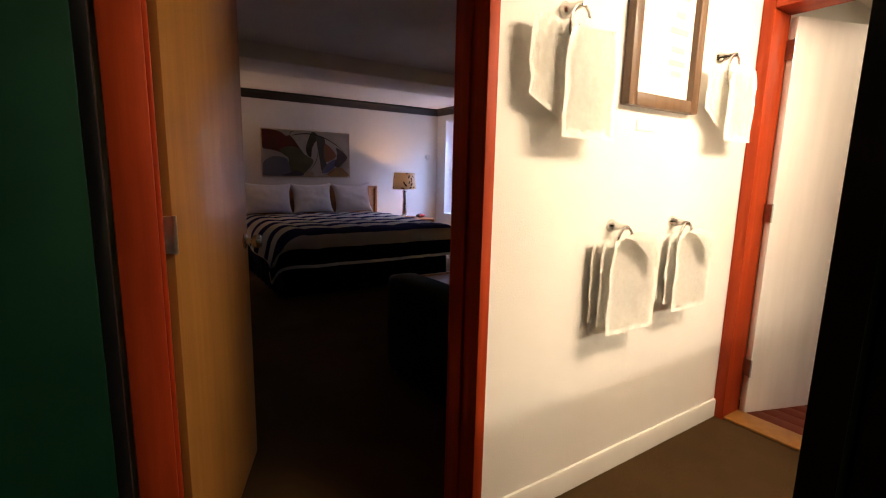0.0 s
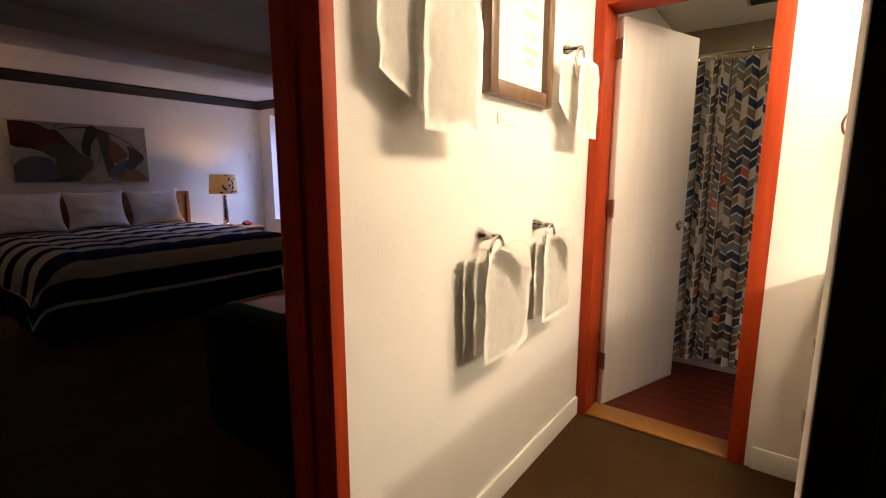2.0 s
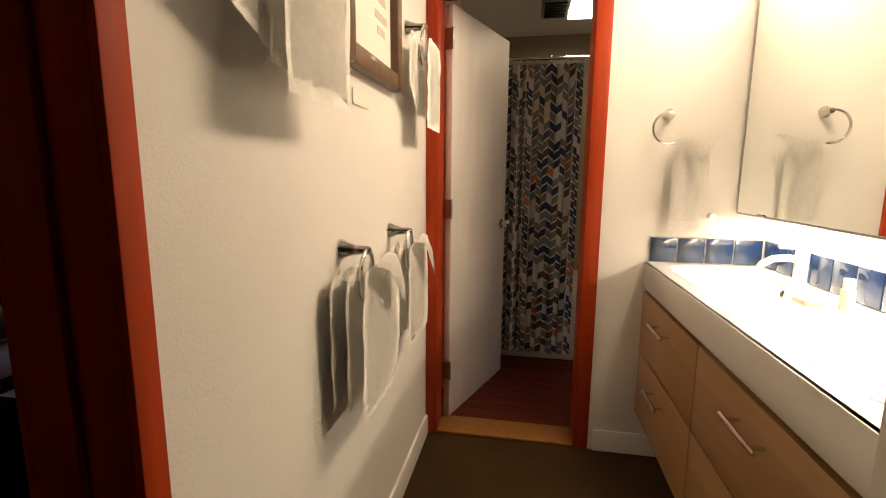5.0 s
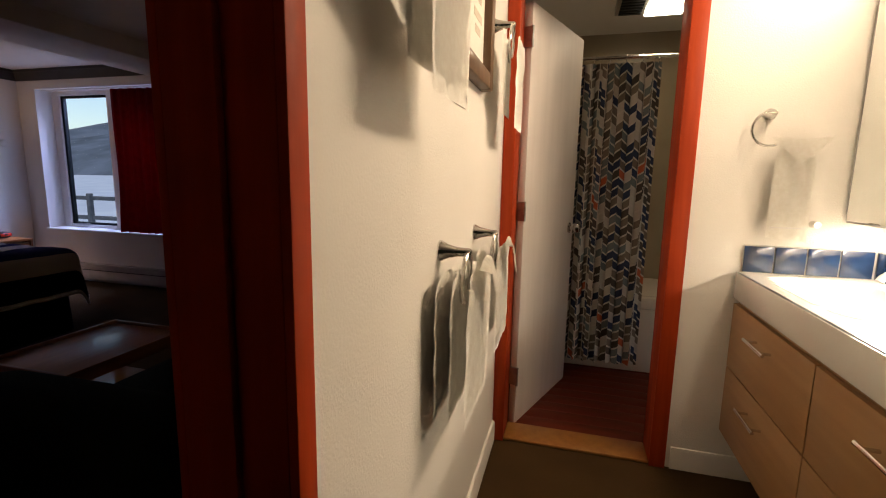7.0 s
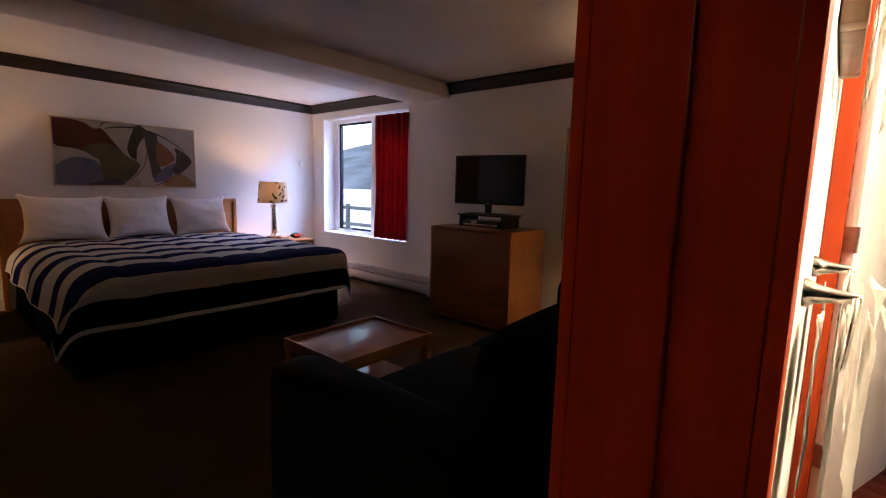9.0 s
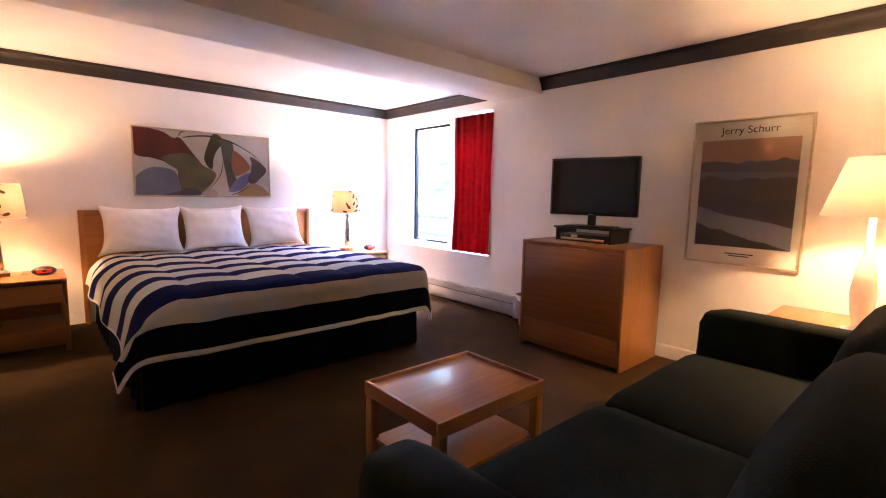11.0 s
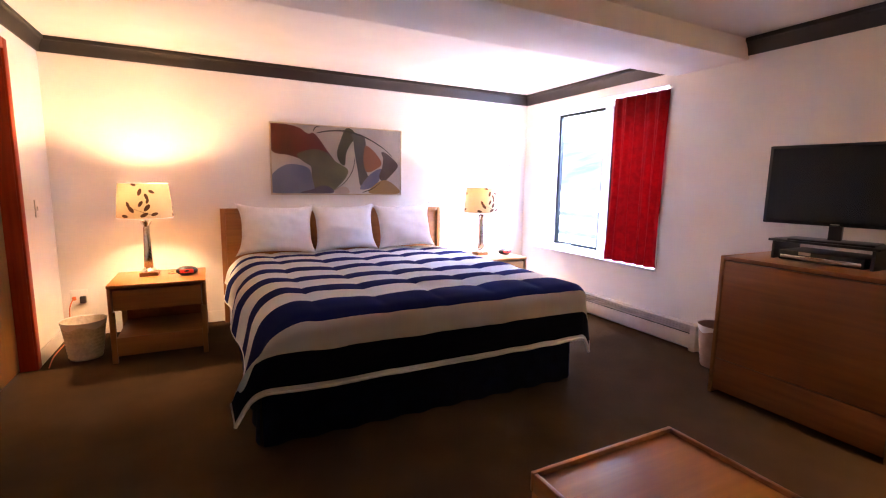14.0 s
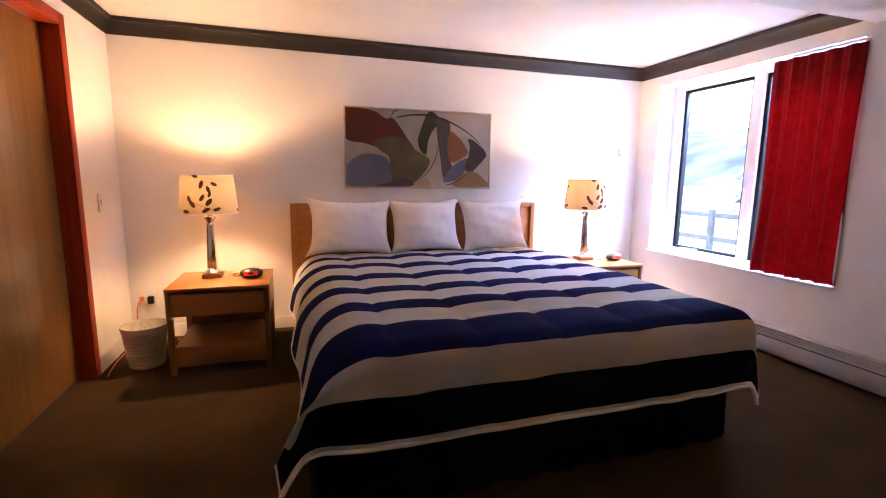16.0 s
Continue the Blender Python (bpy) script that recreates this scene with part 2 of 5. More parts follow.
def stripe_cloth():
    """Comforter cloth: bands across the bed, read along its length from the UV map."""
    m = bpy.data.materials.new("striped_comforter_cloth")
    m.use_nodes = True
    n, l = m.node_tree.nodes, m.node_tree.links
    b = n["Principled BSDF"]
    b.inputs["Roughness"].default_value, b.inputs["Specular IOR Level"].default_value = 0.8, 0.1
    uv = n.new("ShaderNodeUVMap")
    sp = n.new("ShaderNodeSeparateXYZ")
    l.new(uv.outputs[0], sp.inputs[0])
    ramp = n.new("ShaderNodeValToRGB")
    ramp.color_ramp.interpolation = "CONSTANT"
    # cream: white with the foot's warm shade mixed in; night: navy darkened there
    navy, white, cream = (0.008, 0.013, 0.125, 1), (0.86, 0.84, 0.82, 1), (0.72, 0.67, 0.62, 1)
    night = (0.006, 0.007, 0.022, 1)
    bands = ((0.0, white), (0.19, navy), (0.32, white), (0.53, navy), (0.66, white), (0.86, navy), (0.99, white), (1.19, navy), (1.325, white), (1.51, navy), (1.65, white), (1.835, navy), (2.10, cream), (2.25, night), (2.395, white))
    e = ramp.color_ramp.elements
    e[0].position, e[0].color = 0, white
    e[1].position, e[1].color = bands[1][0] / 3, bands[1][1]
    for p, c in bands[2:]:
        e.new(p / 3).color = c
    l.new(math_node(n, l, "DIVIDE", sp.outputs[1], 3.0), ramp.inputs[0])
    l.new(ramp.outputs[0], b.inputs["Base Color"])
    tx = n.new("ShaderNodeTexNoise")
    tx.inputs["Scale"].default_value = 220
    bp = n.new("ShaderNodeBump")
    bp.inputs["Strength"].default_value, bp.inputs["Distance"].default_value = 0.25, 0.003
    l.new(tx.outputs[0], bp.inputs["Height"]), l.new(bp.outputs[0], b.inputs["Normal"])
    return m


GLASS, GLAZING = glass_material(), clear_sheet()
SHADE = shade_cloth("cream_shade_cloth", (0.55, 0.42, 0.27), (0.60, 0.44, 0.26))
SHADE_WHITE = shade_cloth("white_shade_cloth", (0.75, 0.70, 0.60), (0.85, 0.72, 0.48))
CHEVRON, STRIPES = chevron_cloth(), stripe_cloth()


# ---- building helpers ----
def box(bm, x0, x1, y0, y1, z0, z1, bevel=0.0, turn=0.0):
    q = bmesh.ops.create_cube(bm, size=1)["verts"]
    bmesh.ops.scale(bm, vec=(abs(x1 - x0), abs(y1 - y0), abs(z1 - z0)), verts=q)
    if turn:
        bmesh.ops.rotate(bm, matrix=Matrix.Rotation(radians(turn), 3, "Z"), verts=q)
    bmesh.ops.translate(bm, vec=((x0 + x1) / 2, (y0 + y1) / 2, (z0 + z1) / 2), verts=q)
    if bevel:
        edges = list({e for v in q for e in v.link_edges})
        bmesh.ops.bevel(bm, geom=edges, offset=bevel, segments=2, profile=0.5, affect="EDGES")
    return bm


def cube(x0, x1, y0, y1, z0, z1, bevel=0.0, turn=0.0):
    return box(bmesh.new(), x0, x1, y0, y1, z0, z1, bevel, turn)


def lathe(profile, x, y, z, n=32):
    """A turned shape from (radius, height) pairs."""
    bm = bmesh.new()
    rings = [[bm.verts.new((x + r * math.cos(2 * math.pi * i / n), y + r * math.sin(2 * math.pi * i / n), z + h)) for i in range(n)] for r, h in profile]
    for a, b in zip(rings, rings[1:]):
        for i in range(n):
            bm.faces.new((a[i], a[(i + 1) % n], b[(i + 1) % n], b[i]))
    for ring in (rings[0], rings[-1]):
        bm.faces.new(ring)
    bmesh.ops.recalc_face_normals(bm, faces=bm.faces)
    return bm


def rod(bm, points, r, n=10):
    """A tube along points."""
    points = [Vector(p) for p in points]
    rings = []
    for i, p in enumerate(points):
        d = (points[min(i + 1, len(points) - 1)] - points[max(i - 1, 0)]).normalized()
        a = d.orthogonal().normalized() if not rings else (last - d * last.dot(d)).normalized()
        last = a
        b = d.cross(a)
        rings.append([bm.verts.new(p + r * (math.cos(2 * math.pi * k / n) * a + math.sin(2 * math.pi * k / n) * b)) for k in range(n)])
    for u, v in zip(rings, rings[1:]):
        for k in range(n):
            bm.faces.new((u[k], u[(k + 1) % n], v[(k + 1) % n], v[k]))
    bm.faces.new(rings[0]), bm.faces.new(rings[-1])
    bmesh.ops.recalc_face_normals(bm, faces=bm.faces)
    return bm


def grid(nu, nv, place, thick=0.0, uv=None, closed=False):
    """A sheet place(u, v) with u and v from 0 to 1; thick gives it a back."""
    bm = bmesh.new()
    vs = [[bm.verts.new(place(i / nu, j / nv)) for j in range(nv + 1)] for i in range(nu + 1)]
    layer = bm.loops.layers.uv.new("UVMap") if uv else None
    for i in range(nu):
        for j in range(nv):
            f = bm.faces.new((vs[i][j], vs[i + 1][j], vs[i + 1][j + 1], vs[i][j + 1]))
            if uv:
                for loop, (a, b) in zip(f.loops, ((i, j), (i + 1, j), (i + 1, j + 1), (i, j + 1))):
                    loop[layer].uv = uv(a / nu, b / nv)
    if thick:
        bmesh.ops.solidify(bm, geom=bm.faces[:], thickness=thick)
    return bm


def mesh_of(name, bm, mat, smooth=None):
    me = bpy.data.meshes.new(name)
    bmesh.ops.transform(bm, matrix=ROOM[0], verts=bm.verts)
    bm.to_mesh(me)
    bm.free()
    me.materials.append(mat)
    if smooth:
        me.shade_smooth()
        me.set_sharp_from_angle(angle=radians(smooth))
    return me


def part(name, bm, mat, parent, label="", smooth=35):
    ob = new(name, mesh_of(name, bm, mat, smooth))
    ob.parent = parent
    up, m = parent, Matrix()
    while up is not None:
        m = up.matrix_parent_inverse @ up.matrix_basis @ m
        up = up.parent
    ob.matrix_parent_inverse = m.inverted()
    if label:
        ob["label"] = label
    return ob


def thing(name, x, y, z, label, category, group="", kind="", turn=0):
    ob = new(name)
    ob.empty_display_size = 0.1
    ob.matrix_basis = pose(*(ROOM[0] @ Vector((x, y, z))), 0, 0, turn)
    return tagged(ob, label, category, group, kind)


def solid(name, bm, mat, label, category="", group="", kind="", smooth=35):
    ob = new(name, mesh_of(name, bm, mat, smooth))
    return tagged(ob, label, category or name.split("_")[0], group, kind)


def setting(name, bm, mat, label, category, smooth=35):
    return solid(name, bm, mat, label, category, kind="structure", smooth=smooth)


def curve_points(points, steps=6, closed=True):
    """A smooth line through points (Catmull-Rom)."""
    out, n = [], len(points)
    for i in range(n if closed else n - 1):
        p = [Vector(points[(i + k) % n] if closed else points[min(max(i + k, 0), n - 1)]) for k in (-1, 0, 1, 2)]
        for s in range(steps):
            t = s / steps
            out.append(0.5 * (2 * p[1] + (p[2] - p[0]) * t + (2 * p[0] - 5 * p[1] + 4 * p[2] - p[3]) * t * t + (3 * p[1] - p[0] - 3 * p[2] + p[3]) * t ** 3))
    if not closed:
        out.append(Vector(points[-1]))
    return out


def patch(outline, to_world, smooth=True):
    """A flat painted shape; to_world turns (a, b) in the picture into a place."""
    bm = bmesh.new()
    pts = curve_points([(a, b, 0) for a, b in outline]) if smooth else [Vector((a, b, 0)) for a, b in outline]
    f = bm.faces.new([bm.verts.new(to_world(p.x, p.y)) for p in pts])
    bmesh.ops.triangulate(bm, faces=[f])
    return bm


def lettering(text, size, m):
    data = bpy.data.curves.new("lettering", "FONT")
    data.body, data.size, data.align_x, data.align_y = text, size, "CENTER", "CENTER"
    data.extrude = 0.0004
    ob = bpy.data.objects.new("lettering", data)
    scene.collection.objects.link(ob)
    me = bpy.data.meshes.new_from_object(ob)
    bpy.data.objects.remove(ob)
    bm = bmesh.new()
    bm.from_mesh(me)
    bmesh.ops.transform(bm, matrix=m, verts=bm.verts)
    return bm


# ---- large structure ----
HC, H = 2.3312, 2.29         # ceiling, in the plan and in the bedroom's measures
EAST, NORTH, WEST = 1.904, 5.679, -2.54
DX0, DX1, DH = -2.515, -1.626, 2.06   # the bedroom doorway in the towel wall
setting("floor", cube(-3.6, 2.2, -2.4, 6.0, -0.12, 0), CARPET, "brown short-pile carpet over the whole room and corridor", "floor")
setting("ceiling", cube(-3.6, 2.2, -2.4, 6.0, HC, HC + 0.12), CEIL, "off-white matt ceiling with fine texture", "ceiling")

bm = cube(-3.6, DX0, 0, 0.14, 0, HC)
box(bm, DX1, 2.15, 0, 0.14, 0, HC)
box(bm, DX0, DX1, 0, 0.14, DH, HC)
setting("wall_towels", bm, WHITE, "white painted wall with the bedroom doorway", "wall")
bm = cube(0, 0.14, -0.035, 0, 0, HC)
box(bm, 0, 0.14, -1.56, -0.725, 0, HC)
box(bm, 0, 0.14, -0.725, -0.035, 2.065, HC)
setting("wall_bathroom_door", bm, WHITE, "white painted wall round the bathroom doorway", "wall")
setting("wall_vanity", cube(-1.5, 0, -1.56, -1.42, 0, HC), WHITE, "white wall behind the washstand", "wall")
setting("wall_partition", cube(-1.585, -1.5, -2.3, -0.862, 0, HC, 0.004), WHITE, "white stub wall beside the washstand", "wall")
setting("wall_filler", cube(-1.499, -1.37, -1.419, -0.99, 0, HC), WHITE, "white return beside the washstand", "wall")
# entry walls out of view, coloured dark so less light bounces onto the jamb
setting("wall_entry_south", cube(-3.6, -1.585, -2.4, -2.3, 0, HC), GREEN, "unseen entry wall, dark green to cut bounced light", "wall")
setting("wall_entry_west", cube(-3.6, -3.5, -2.3, 0, 0, HC), GREEN, "unseen entry wall, dark green to cut bounced light", "wall")
ROOM[0] = BEDROOM
setting("wall_north", cube(WEST - 0.12, EAST + 0.25, NORTH, NORTH + 0.12, 0, H), WHITE, "white bedroom wall behind the bed", "wall")
WY0, WY1, WZ0, WZ1 = 3.80, 5.42, 0.575, 2.09     # window opening
bm = cube(EAST, EAST + 0.25, 0.14, WY0, 0, H)
box(bm, EAST, EAST + 0.25, WY1, NORTH, 0, H)
box(bm, EAST, EAST + 0.25, WY0, WY1, 0, WZ0)
box(bm, EAST, EAST + 0.25, WY0, WY1, WZ1, H)
setting("wall_east", bm, WHITE, "white bedroom wall with the deep window recess", "wall")
CY0, CY1 = 3.93, 4.975                            # closet door opening
bm = cube(WEST - 0.12, WEST, 0.14, CY0, 0, H)
box(bm, WEST - 0.12, WEST, CY1, NORTH, 0, H)
box(bm, WEST - 0.12, WEST, CY0, CY1, 2.05, H)
setting("wall_west", bm, WHITE, "white bedroom wall with a closet door", "wall")
setting("wall_closet_back", cube(WEST - 0.6, WEST - 0.5, 3.6, 5.2, 0, H), WHITE, "plain wall behind the closet door", "wall")
setting("beam", cube(WEST, EAST, 3.19, 3.765, 2.15, H, 0.004), CEIL, "boxed off-white ceiling beam across the room", "beam")
# bathroom shell
ROOM[0] = Matrix()
setting("wall_bath_east", cube(1.78, 1.88, -1.9, 0, 0, HC), STONE, "tan wall panels round the tub", "wall")
setting("wall_bath_south", cube(0.14, 1.88, -2.0, -1.9, 0, HC), WHITE, "plain bathroom wall", "wall")


def moulding(name, points, mat, label, profile, category):
    """Trim along a line of (x, y, inward normal) stations; profile is (out, z) pairs."""
    bm = bmesh.new()
    rows = [[bm.verts.new((x + nx * o, y + ny * o, z)) for o, z in profile] for x, y, nx, ny in points]
    k = len(profile)
    for a, b in zip(rows, rows[1:]):
        for i in range(k):
            bm.faces.new((a[i], a[(i + 1) % k], b[(i + 1) % k], b[i]))
    bm.faces.new(rows[0]), bm.faces.new(rows[-1])
    bmesh.ops.recalc_face_normals(bm, faces=bm.faces)
    return setting(name, bm, mat, label, category, smooth=20)


ROOM[0] = BEDROOM
CROWN_SHAPE = ((0.001, 2.178), (0.012, 2.178), (0.018, 2.19), (0.024, 2.22), (0.045, 2.255), (0.058, 2.262), (0.058, 2.287), (0.001, 2.287))
CL = "dark brown painted crown moulding under the ceiling"
moulding("crown_north", [(WEST, NORTH, 1, -1), (EAST, NORTH, -1, -1)], CROWN, CL, CROWN_SHAPE, "crown moulding")
moulding("crown_east_window", [(EAST, NORTH, -1, -1), (EAST, 3.766, -1, 0)], CROWN, CL, CROWN_SHAPE, "crown moulding")
moulding("crown_east_poster", [(EAST, 3.189, -1, 0), (EAST, 0.141, -1, 1)], CROWN, CL, CROWN_SHAPE, "crown moulding")
moulding("crown_west", [(WEST, NORTH, 1, -1), (WEST, 3.766, 1, 0)], CROWN, CL, CROWN_SHAPE, "crown moulding")
moulding("crown_west_south", [(WEST, 3.189, 1, 0), (WEST, 0.141, 1, 1)], CROWN, CL, CROWN_SHAPE, "crown moulding")
BASE_SHAPE = ((0.0, 0.002), (0.014, 0.002), (0.014, 0.088), (0.010, 0.1), (0.0, 0.1))
BL = "white painted baseboard along the wall"
ROOM[0] = Matrix()
moulding("baseboard_towels", [(DX1 + 0.02, 0, 0, -1), (-0.001, 0, 0, -1)], TRIM, BL, BASE_SHAPE, "baseboard")
moulding("baseboard_vanity", [(0, -0.79, -1, 0), (0, -1.42, -1, 0)], TRIM, BL, BASE_SHAPE, "baseboard")
ROOM[0] = BEDROOM
moulding("baseboard_west", [(WEST, 5.022, 1, 0), (WEST, NORTH, 1, -1)], TRIM, BL, BASE_SHAPE, "baseboard")
moulding("baseboard_west_south", [(WEST, 0.16, 1, 0), (WEST, 3.855, 1, 0)], TRIM, BL, BASE_SHAPE, "baseboard")
moulding("baseboard_north", [(WEST, NORTH, 1, -1), (EAST, NORTH, -1, -1)], TRIM, BL, BASE_SHAPE, "baseboard")
moulding("baseboard_east", [(EAST, 0.14, -1, 1), (EAST, 3.36, -1, 0)], TRIM, BL, BASE_SHAPE, "baseboard")


def doorway_x(name, x0, x1, y0, y1, h, w, label):
    """Red lining and casings of a doorway through a wall that runs along x."""
    t = thing(name, (x0 + x1) / 2, y0, 0, label, "door frame", kind="structure")
    for a, b in ((x0, x0 + 0.02), (x1 - 0.02, x1)):
        part("jamb", cube(a, b, y0 - 0.003, y1 + 0.003, 0, h - 0.02, 0.002), RED, t)
    part("head", cube(x0, x1, y0 - 0.003, y1 + 0.003, h - 0.02, h, 0.002), RED, t)
    for ya, yb in ((y0 - 0.017, y0 - 0.003), (y1 + 0.003, y1 + 0.017)):
        part("casing", cube(x0 + 0.02 - w - 0.034, x0 + 0.02, ya, yb, 0, h + w - 0.02, 0.003), RED, t)
        part("casing", cube(x1 - 0.02, x1 - 0.02 + w, ya, yb, 0, h + w - 0.02, 0.003), RED, t)
        part("casing", cube(x0 + 0.021, x1 - 0.021, ya, yb, h - 0.02, h + w - 0.02, 0.003), RED, t)
    return t


def doorway_y(name, x0, x1, y0, y1, h, w, label, sides=(True, True)):
    t = thing(name, x0, (y0 + y1) / 2, 0, label, "door frame", kind="structure")
    for a, b in ((y0, y0 + 0.02), (y1 - 0.02, y1)):
        part("jamb", cube(x0 - 0.003, x1 + 0.003, a, b, 0, h - 0.02, 0.002), RED, t)
    part("head", cube(x0 - 0.003, x1 + 0.003, y0, y1, h - 0.02, h, 0.002), RED_Y, t)
    for (xa, xb), on in zip(((x0 - 0.017, x0 - 0.003), (x1 + 0.003, x1 + 0.017)), sides):
        if on:
            part("casing", cube(xa, xb, y0 + 0.02 - w, y0 + 0.02, 0, h + w - 0.02, 0.003), RED, t)
            part("casing", cube(xa, xb, y1 - 0.02, min(y1 - 0.02 + w, -0.002) if y1 < 0 else y1 - 0.02 + w, 0, h + w - 0.02, 0.003), RED, t)
            part("casing", cube(xa, xb, y0 + 0.021, y1 - 0.021, h - 0.02, h + w - 0.02, 0.003), RED_Y, t)
    return t


ROOM[0] = Matrix()
frame_1 = doorway_x("door_frame_1", DX0, DX1, 0, 0.14, DH, 0.040, "red-stained wooden frame of the bedroom doorway")
part("door_stop", cube(DX1 - 0.032, DX1 - 0.0205, 0.06, 0.1, 0, DH - 0.02, 0.002), RED, frame_1)
part("door_stop", cube(DX0 + 0.0205, DX0 + 0.032, 0.06, 0.1, 0, DH - 0.02, 0.002), RED, frame_1)
part("strike_plate", cube(DX0 + 0.02, DX0 + 0.0225, 0.105, 0.135, 0.98, 1.09), STEEL, frame_1, "dull steel hinge plate")
frame_2 = doorway_y("door_frame_2", 0, 0.14, -0.725, -0.035, 2.065, 0.065, "red-stained wooden frame of the bathroom doorway")
ROOM[0] = BEDROOM
frame_3 = doorway_y("door_frame_3", WEST - 0.12, WEST, CY0, CY1, 2.05, 0.065, "red-stained wooden frame of the closet door", (False, True))

ROOM[0] = Matrix()


def leaf(name, x, y, width, angle, thick, h, mat, label, knobs, hinge_side, hinges=(0.255, 1.085, 1.87)):
    """A plain door leaf hinged at (x, y); angle is its direction from the hinge."""
    t = thing(name, x, y, 0.012, label, "door", turn=angle)
    m = t.matrix_basis

    def put(nm, bm, mt, lb="", parent=t):
        bmesh.ops.transform(bm, matrix=m, verts=bm.verts)
        return part(nm, bm, mt, parent, lb)
    put("leaf", cube(0, width, -thick / 2, thick / 2, 0, h, 0.002), mat)
    for s in knobs:
        kx = width - 0.065
        bm = lathe(((0.030, 0), (0.031, 0.006), (0.012, 0.012), (0.011, 0.03), (0.024, 0.036), (0.029, 0.050), (0.024, 0.064), (0.008, 0.068)), 0, 0, 0, 20)
        bmesh.ops.transform(bm, matrix=pose(kx, s * thick / 2, 0.96, -90 * s, 0, 0), verts=bm.verts)
        put("knob", bm, CHROME, "brushed steel door knob")
    for z in hinges:
        bm = cube(-0.012, 0.001, -thick / 2 - 0.004, thick / 2, z - 0.045, z + 0.045, 0.001)
        rod(bm, [(-0.008, hinge_side * (thick / 2 + 0.006), z - 0.047), (-0.008, hinge_side * (thick / 2 + 0.006), z + 0.047)], 0.006)
        put("hinge", bm, STEEL, "steel hinge")
    return t


leaf("bedroom_door", -2.478, 0.165, 0.80, 68, 0.038, 2.02, DOOR_OAK, "open yellow oak veneer door on the red frame", (1, -1), -1)
leaf("bathroom_door", 0.150, -0.075, 0.69, -19.5, 0.036, 2.02, DOOR_WHITE, "open white painted flush door in the bathroom doorway", (1, -1), -1)
ROOM[0] = BEDROOM
closet = thing("closet_door", WEST - 0.1, (CY0 + CY1) / 2, 0.01, "closed yellow oak veneer closet door in a red frame", "door")
part("leaf", cube(WEST - 0.115, WEST - 0.08, CY0 + 0.022, CY1 - 0.022, 0.01, 2.025, 0.002), DOOR_OAK, closet)
ROOM[0] = Matrix()
entry = thing("entry_door", -2.52, -0.06, 0.01, "dark green entry door standing open against the wall", "door")
part("leaf", cube(-3.48, -2.600, -0.085, -0.045, 0.01, 2.05, 0.003), GREEN, entry)
# black strip drawn where the gap to the casing lies in shadow
part("edge_strip", cube(-2.600, -2.576, -0.083, -0.047, 0.01, 2.05, 0.002), BLACK, entry, "black strip standing in for the shadowed gap beside the door")
part("knob", lathe(((0.028, 0), (0.012, 0.02), (0.026, 0.05), (0.01, 0.06)), -3.31, -0.145, 0.95, 16), STEEL, entry)
# the board's dark colour stands in for the stub wall's unlit entry face
trim = thing("entry_shade_trim", -1.515, -0.9, 0, "dark board and green bead, the stub wall's unlit entry side painted dark", "trim", kind="structure")
part("shade_board", cube(-1.601, -1.586, -1.6, -0.863, 0, HC - 0.002, 0.003), DARK, trim)
part("casing_bead", cube(-1.607, -1.601, -0.93, -0.92, 0, HC - 0.002, 0.002), GREEN, trim, "dark green bead")

# bathroom floor and threshold
planks = setting("floor_bathroom", cube(0.142, 1.78, -1.9, -0.001, 0.001, 0.006), DARK, "dark red wooden plank floor in the bathroom", "floor")
for i in range(17):
    x0 = 0.15 + i * 0.096
    p = part("plank", cube(x0, x0 + 0.0945, -1.9, -0.002, 0.006, 0.012, 0.0015), REDFLOOR, planks)
setting("threshold", cube(-0.005, 0.15, -0.705, -0.055, 0.001, 0.016, 0.005), DOOR_OAK, "light wooden threshold strip in the bathroom doorway", "threshold")

ROOM[0] = BEDROOM
# ---- window ----
win = thing("window_1", EAST + 0.2, (WY0 + WY1) / 2, WZ0, "white-framed casement window in a deep recess", "window", kind="structure")
FX = EAST + 0.17
for y0, y1 in ((WY0, WY0 + 0.05), (4.545, 4.635), (WY1 - 0.10, WY1)):
    part("window_frame", cube(FX, FX + 0.075, y0, y1, WZ0, WZ1, 0.003), TRIM, win)
for z0, z1 in ((WZ0, WZ0 + 0.035), (WZ1 - 0.045, WZ1)):
    part("window_frame", cube(FX + 0.001, FX + 0.074, WY0 + 0.05, 4.545, z0, z1, 0.003), TRIM, win)
    part("window_frame", cube(FX + 0.001, FX + 0.074, 4.635, WY1 - 0.10, z0, z1, 0.003), TRIM, win)
for y0, y1 in ((4.637, WY1 - 0.102), (WY0 + 0.052, 4.543)):
    sash = part("sash", cube(FX + 0.02, FX + 0.06, y0, y0 + 0.022, WZ0 + 0.037, WZ1 - 0.047, 0.002), DARK, win, "dark sash with weatherstrip")
    part("stile", cube(FX + 0.02, FX + 0.06, y1 - 0.03, y1, WZ0 + 0.037, WZ1 - 0.047, 0.002), DARK, sash)
    part("rail", cube(FX + 0.021, FX + 0.059, y0 + 0.022, y1 - 0.03, WZ0 + 0.037, WZ0 + 0.06, 0.002), DARK, sash)
    part("rail", cube(FX + 0.021, FX + 0.059, y0 + 0.022, y1 - 0.03, WZ1 - 0.07, WZ1 - 0.047, 0.002), DARK, sash)
    pane = part("pane", cube(FX + 0.038, FX + 0.042, y0 + 0.023, y1 - 0.031, WZ0 + 0.061, WZ1 - 0.071), GLASS, sash)
    pane.visible_shadow = False
bm = cube(FX - 0.03, FX + 0.012, 5.05, 5.2, WZ0 + 0.036, WZ0 + 0.05, 0.004)
